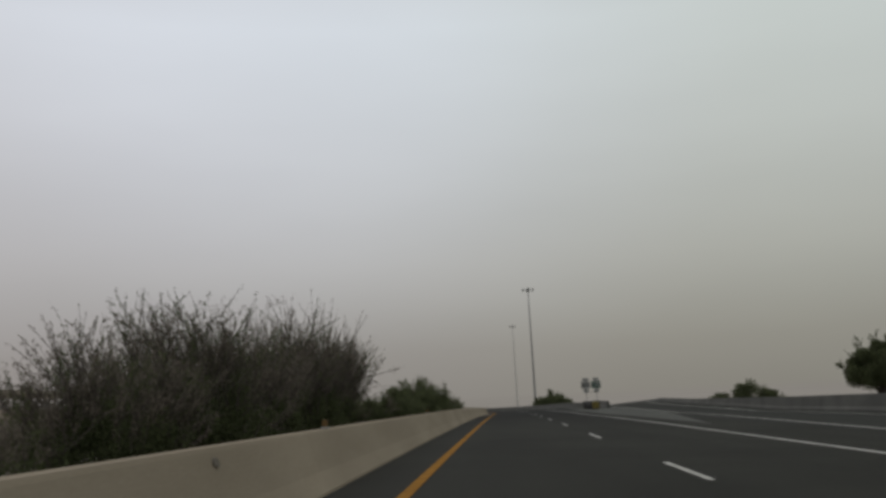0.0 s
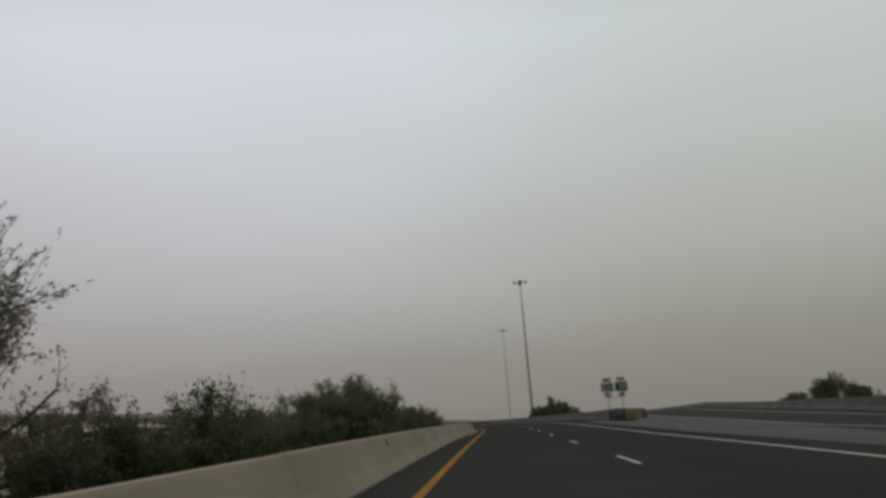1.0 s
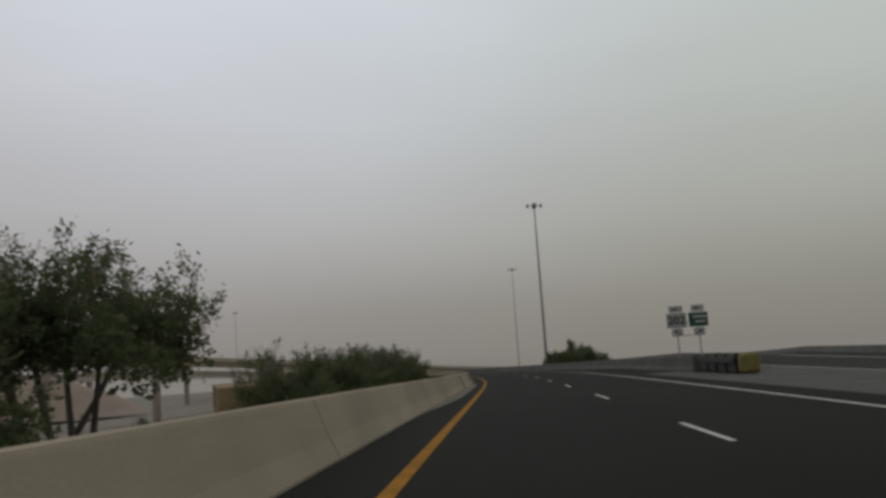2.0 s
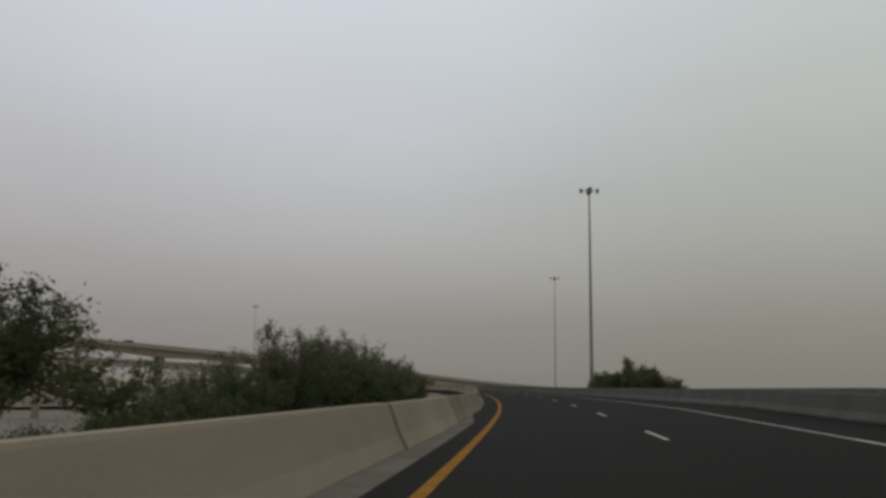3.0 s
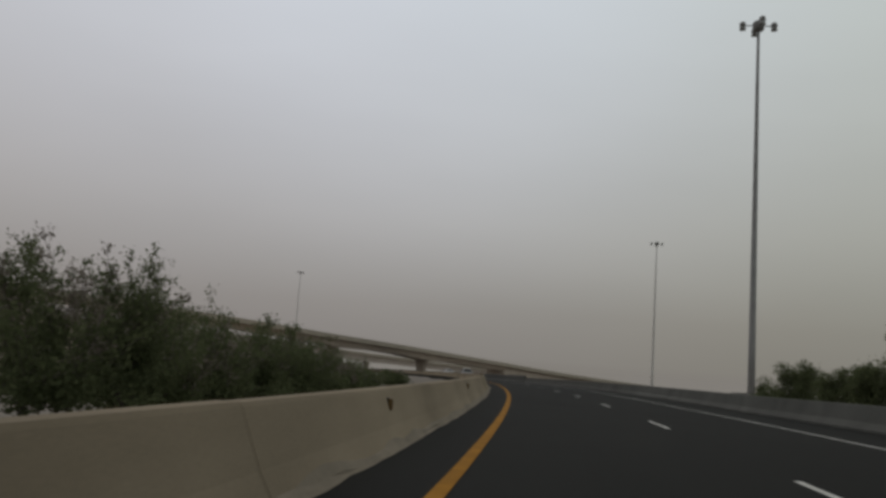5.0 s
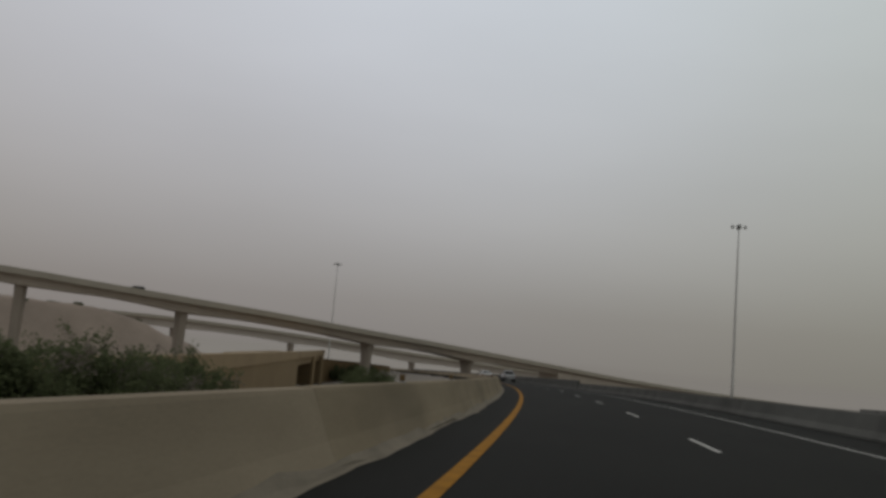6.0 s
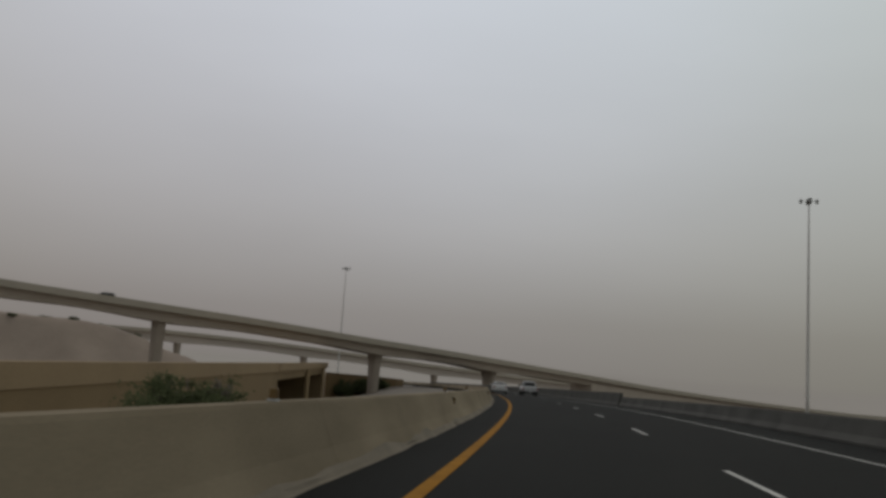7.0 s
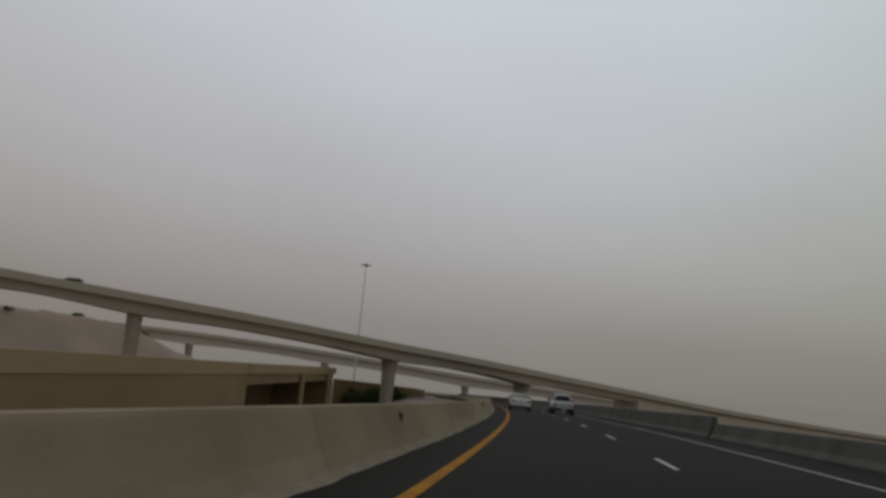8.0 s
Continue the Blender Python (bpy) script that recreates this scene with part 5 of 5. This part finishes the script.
def pickup(name, m, label, paint_mat):
    """A crew-cab pickup whose front points along +y; the origin on the ground between the wheels."""
    top = thing(name, m, label, "car")
    # lower body with the bed and bonnet
    st = [(-2.80, 0.90, 0.56, 1.06), (-2.72, 0.95, 0.50, 1.10), (-0.80, 0.97, 0.44, 1.10), (0.90, 0.97, 0.42, 1.10), (1.60, 0.96, 0.44, 1.12), (2.50, 0.92, 0.48, 1.04), (2.72, 0.82, 0.55, 0.92)]
    bm, rings = bmesh.new(), []
    for y, w, zb, zs in st:
        half = [(w * 0.90, zb), (w, zb + 0.14), (w, (zb + zs) / 2), (w * 0.97, zs - 0.04), (w * 0.90, zs)]
        rings.append([bm.verts.new((x, y, z)) for x, z in half] + [bm.verts.new((-x, y, z)) for x, z in half[::-1]])
    for r0, r1 in zip(rings, rings[1:]):
        for k in range(10):
            bm.faces.new((r0[k], r0[(k + 1) % 10], r1[(k + 1) % 10], r1[k]))
    bm.faces.new(rings[0])
    bm.faces.new(rings[-1][::-1])
    part("body", bm, paint_mat, top, smooth=True)
    # cab
    bm, rings = bmesh.new(), []
    for z, w, y0, y1 in ((1.08, 0.90, -0.98, 1.40), (1.30, 0.86, -0.92, 1.12), (1.70, 0.72, -0.78, 0.62), (1.80, 0.66, -0.68, 0.48), (1.83, 0.50, -0.50, 0.30)):
        rings.append([bm.verts.new(v) for v in ((w, y0, z), (w, y1, z), (-w, y1, z), (-w, y0, z))])
    for r0, r1 in zip(rings, rings[1:]):
        for k in range(4):
            bm.faces.new((r0[k], r0[(k + 1) % 4], r1[(k + 1) % 4], r1[k]))
    bm.faces.new(rings[-1])
    bm.faces.new(rings[0][::-1])
    part("cab", bm, paint_mat, top)
    for nm, vs, off in (("rear_window", [(-0.60, -0.80, 1.66), (0.60, -0.80, 1.66), (0.74, -0.945, 1.22), (-0.74, -0.945, 1.22)], (0, -0.035, 0.01)), ("windscreen", [(-0.62, 0.66, 1.66), (0.62, 0.66, 1.66), (0.78, 1.12, 1.28), (-0.78, 1.12, 1.28)], (0, 0.03, 0.03))):
        bm, o = bmesh.new(), Vector(off)
        a = [bm.verts.new(Vector(v) + o) for v in vs]
        b = [bm.verts.new(Vector(v) - o * 2) for v in vs]
        bm.faces.new(a)
        bm.faces.new(b[::-1])
        for k in range(4):
            bm.faces.new((a[k], a[(k + 1) % 4], b[(k + 1) % 4], b[k]))
        part(nm, bm, CAR_GLASS, top)
    for sx in (-1, 1):
        for y0, y1, y2, y3 in ((-0.82, 0.10, 0.10, -0.72), (0.18, 1.02, 0.62, 0.18)):
            bm = bmesh.new()
            vs = [(sx * 0.885, y0, 1.24), (sx * 0.885, y1, 1.24), (sx * 0.755, y2, 1.64), (sx * 0.755, y3, 1.64)]
            a = [bm.verts.new(v) for v in vs]
            b = [bm.verts.new((v[0] - sx * 0.07, v[1], v[2])) for v in vs]
            bm.faces.new(a)
            bm.faces.new(b[::-1])
            for k in range(4):
                bm.faces.new((a[k], a[(k + 1) % 4], b[(k + 1) % 4], b[k]))
            part("side_window", bm, CAR_GLASS, top)
        part("tail_light", box(0.13, 0.10, 0.36, (sx * 0.875, -2.79, 0.86), 0.02), TAIL_RED, top, "red tail light")
        part("mirror", box(0.24, 0.12, 0.24, (sx * 1.10, 0.98, 1.24), 0.03), BLACK_TRIM, top)
        for y in (-1.75, 1.75):
            tyre = part("tyre", tube([(sx * 0.70, y, 0.39), (sx * 0.74, y, 0.39), (sx * 0.94, y, 0.39), (sx * 0.98, y, 0.39)], [0.33, 0.39, 0.39, 0.33], 20), TYRE, top)
            part("rim", tube([(sx * 0.92, y, 0.39), (sx * 0.985, y, 0.39)], [0.25, 0.23], 14), RIM, tyre)
    part("tailgate", box(1.56, 0.06, 0.50, (0, -2.815, 0.84), 0.02), paint_mat, top)
    part("rear_bumper", box(1.84, 0.20, 0.20, (0, -2.88, 0.50), 0.04), BLACK_TRIM, top, "dark steel step bumper")
    part("plate", box(0.32, 0.02, 0.15, (0, -2.985, 0.51), 0.004), SIGN_WHITE, top)
    return top


car("sedan", road_pose(349, 1.45, 0.0), "white sedan in the lane beside the yellow line", CAR_WHITE)
pickup("pickup_truck", road_pose(352, 5.45, 0.0), "silver crew-cab pickup truck in the second lane", CAR_SILVER)
i_car = min(range(len(fly_line)), key=lambda k: (fly_line[k].xy - Vector((-124, 395))).length)
d_car = fly_line[i_car + 1] - fly_line[i_car - 1]
side = Vector((-d_car.y, d_car.x, 0)).normalized()
car("car", Matrix.Translation(fly_line[i_car] + side * 2.6 + Vector((0, 0, -1.09))) @ Matrix.Rotation(math.atan2(d_car.y, d_car.x) + math.pi / 2, 4, "Z"), "dark car driving on the flyover", CAR_DARK, True)
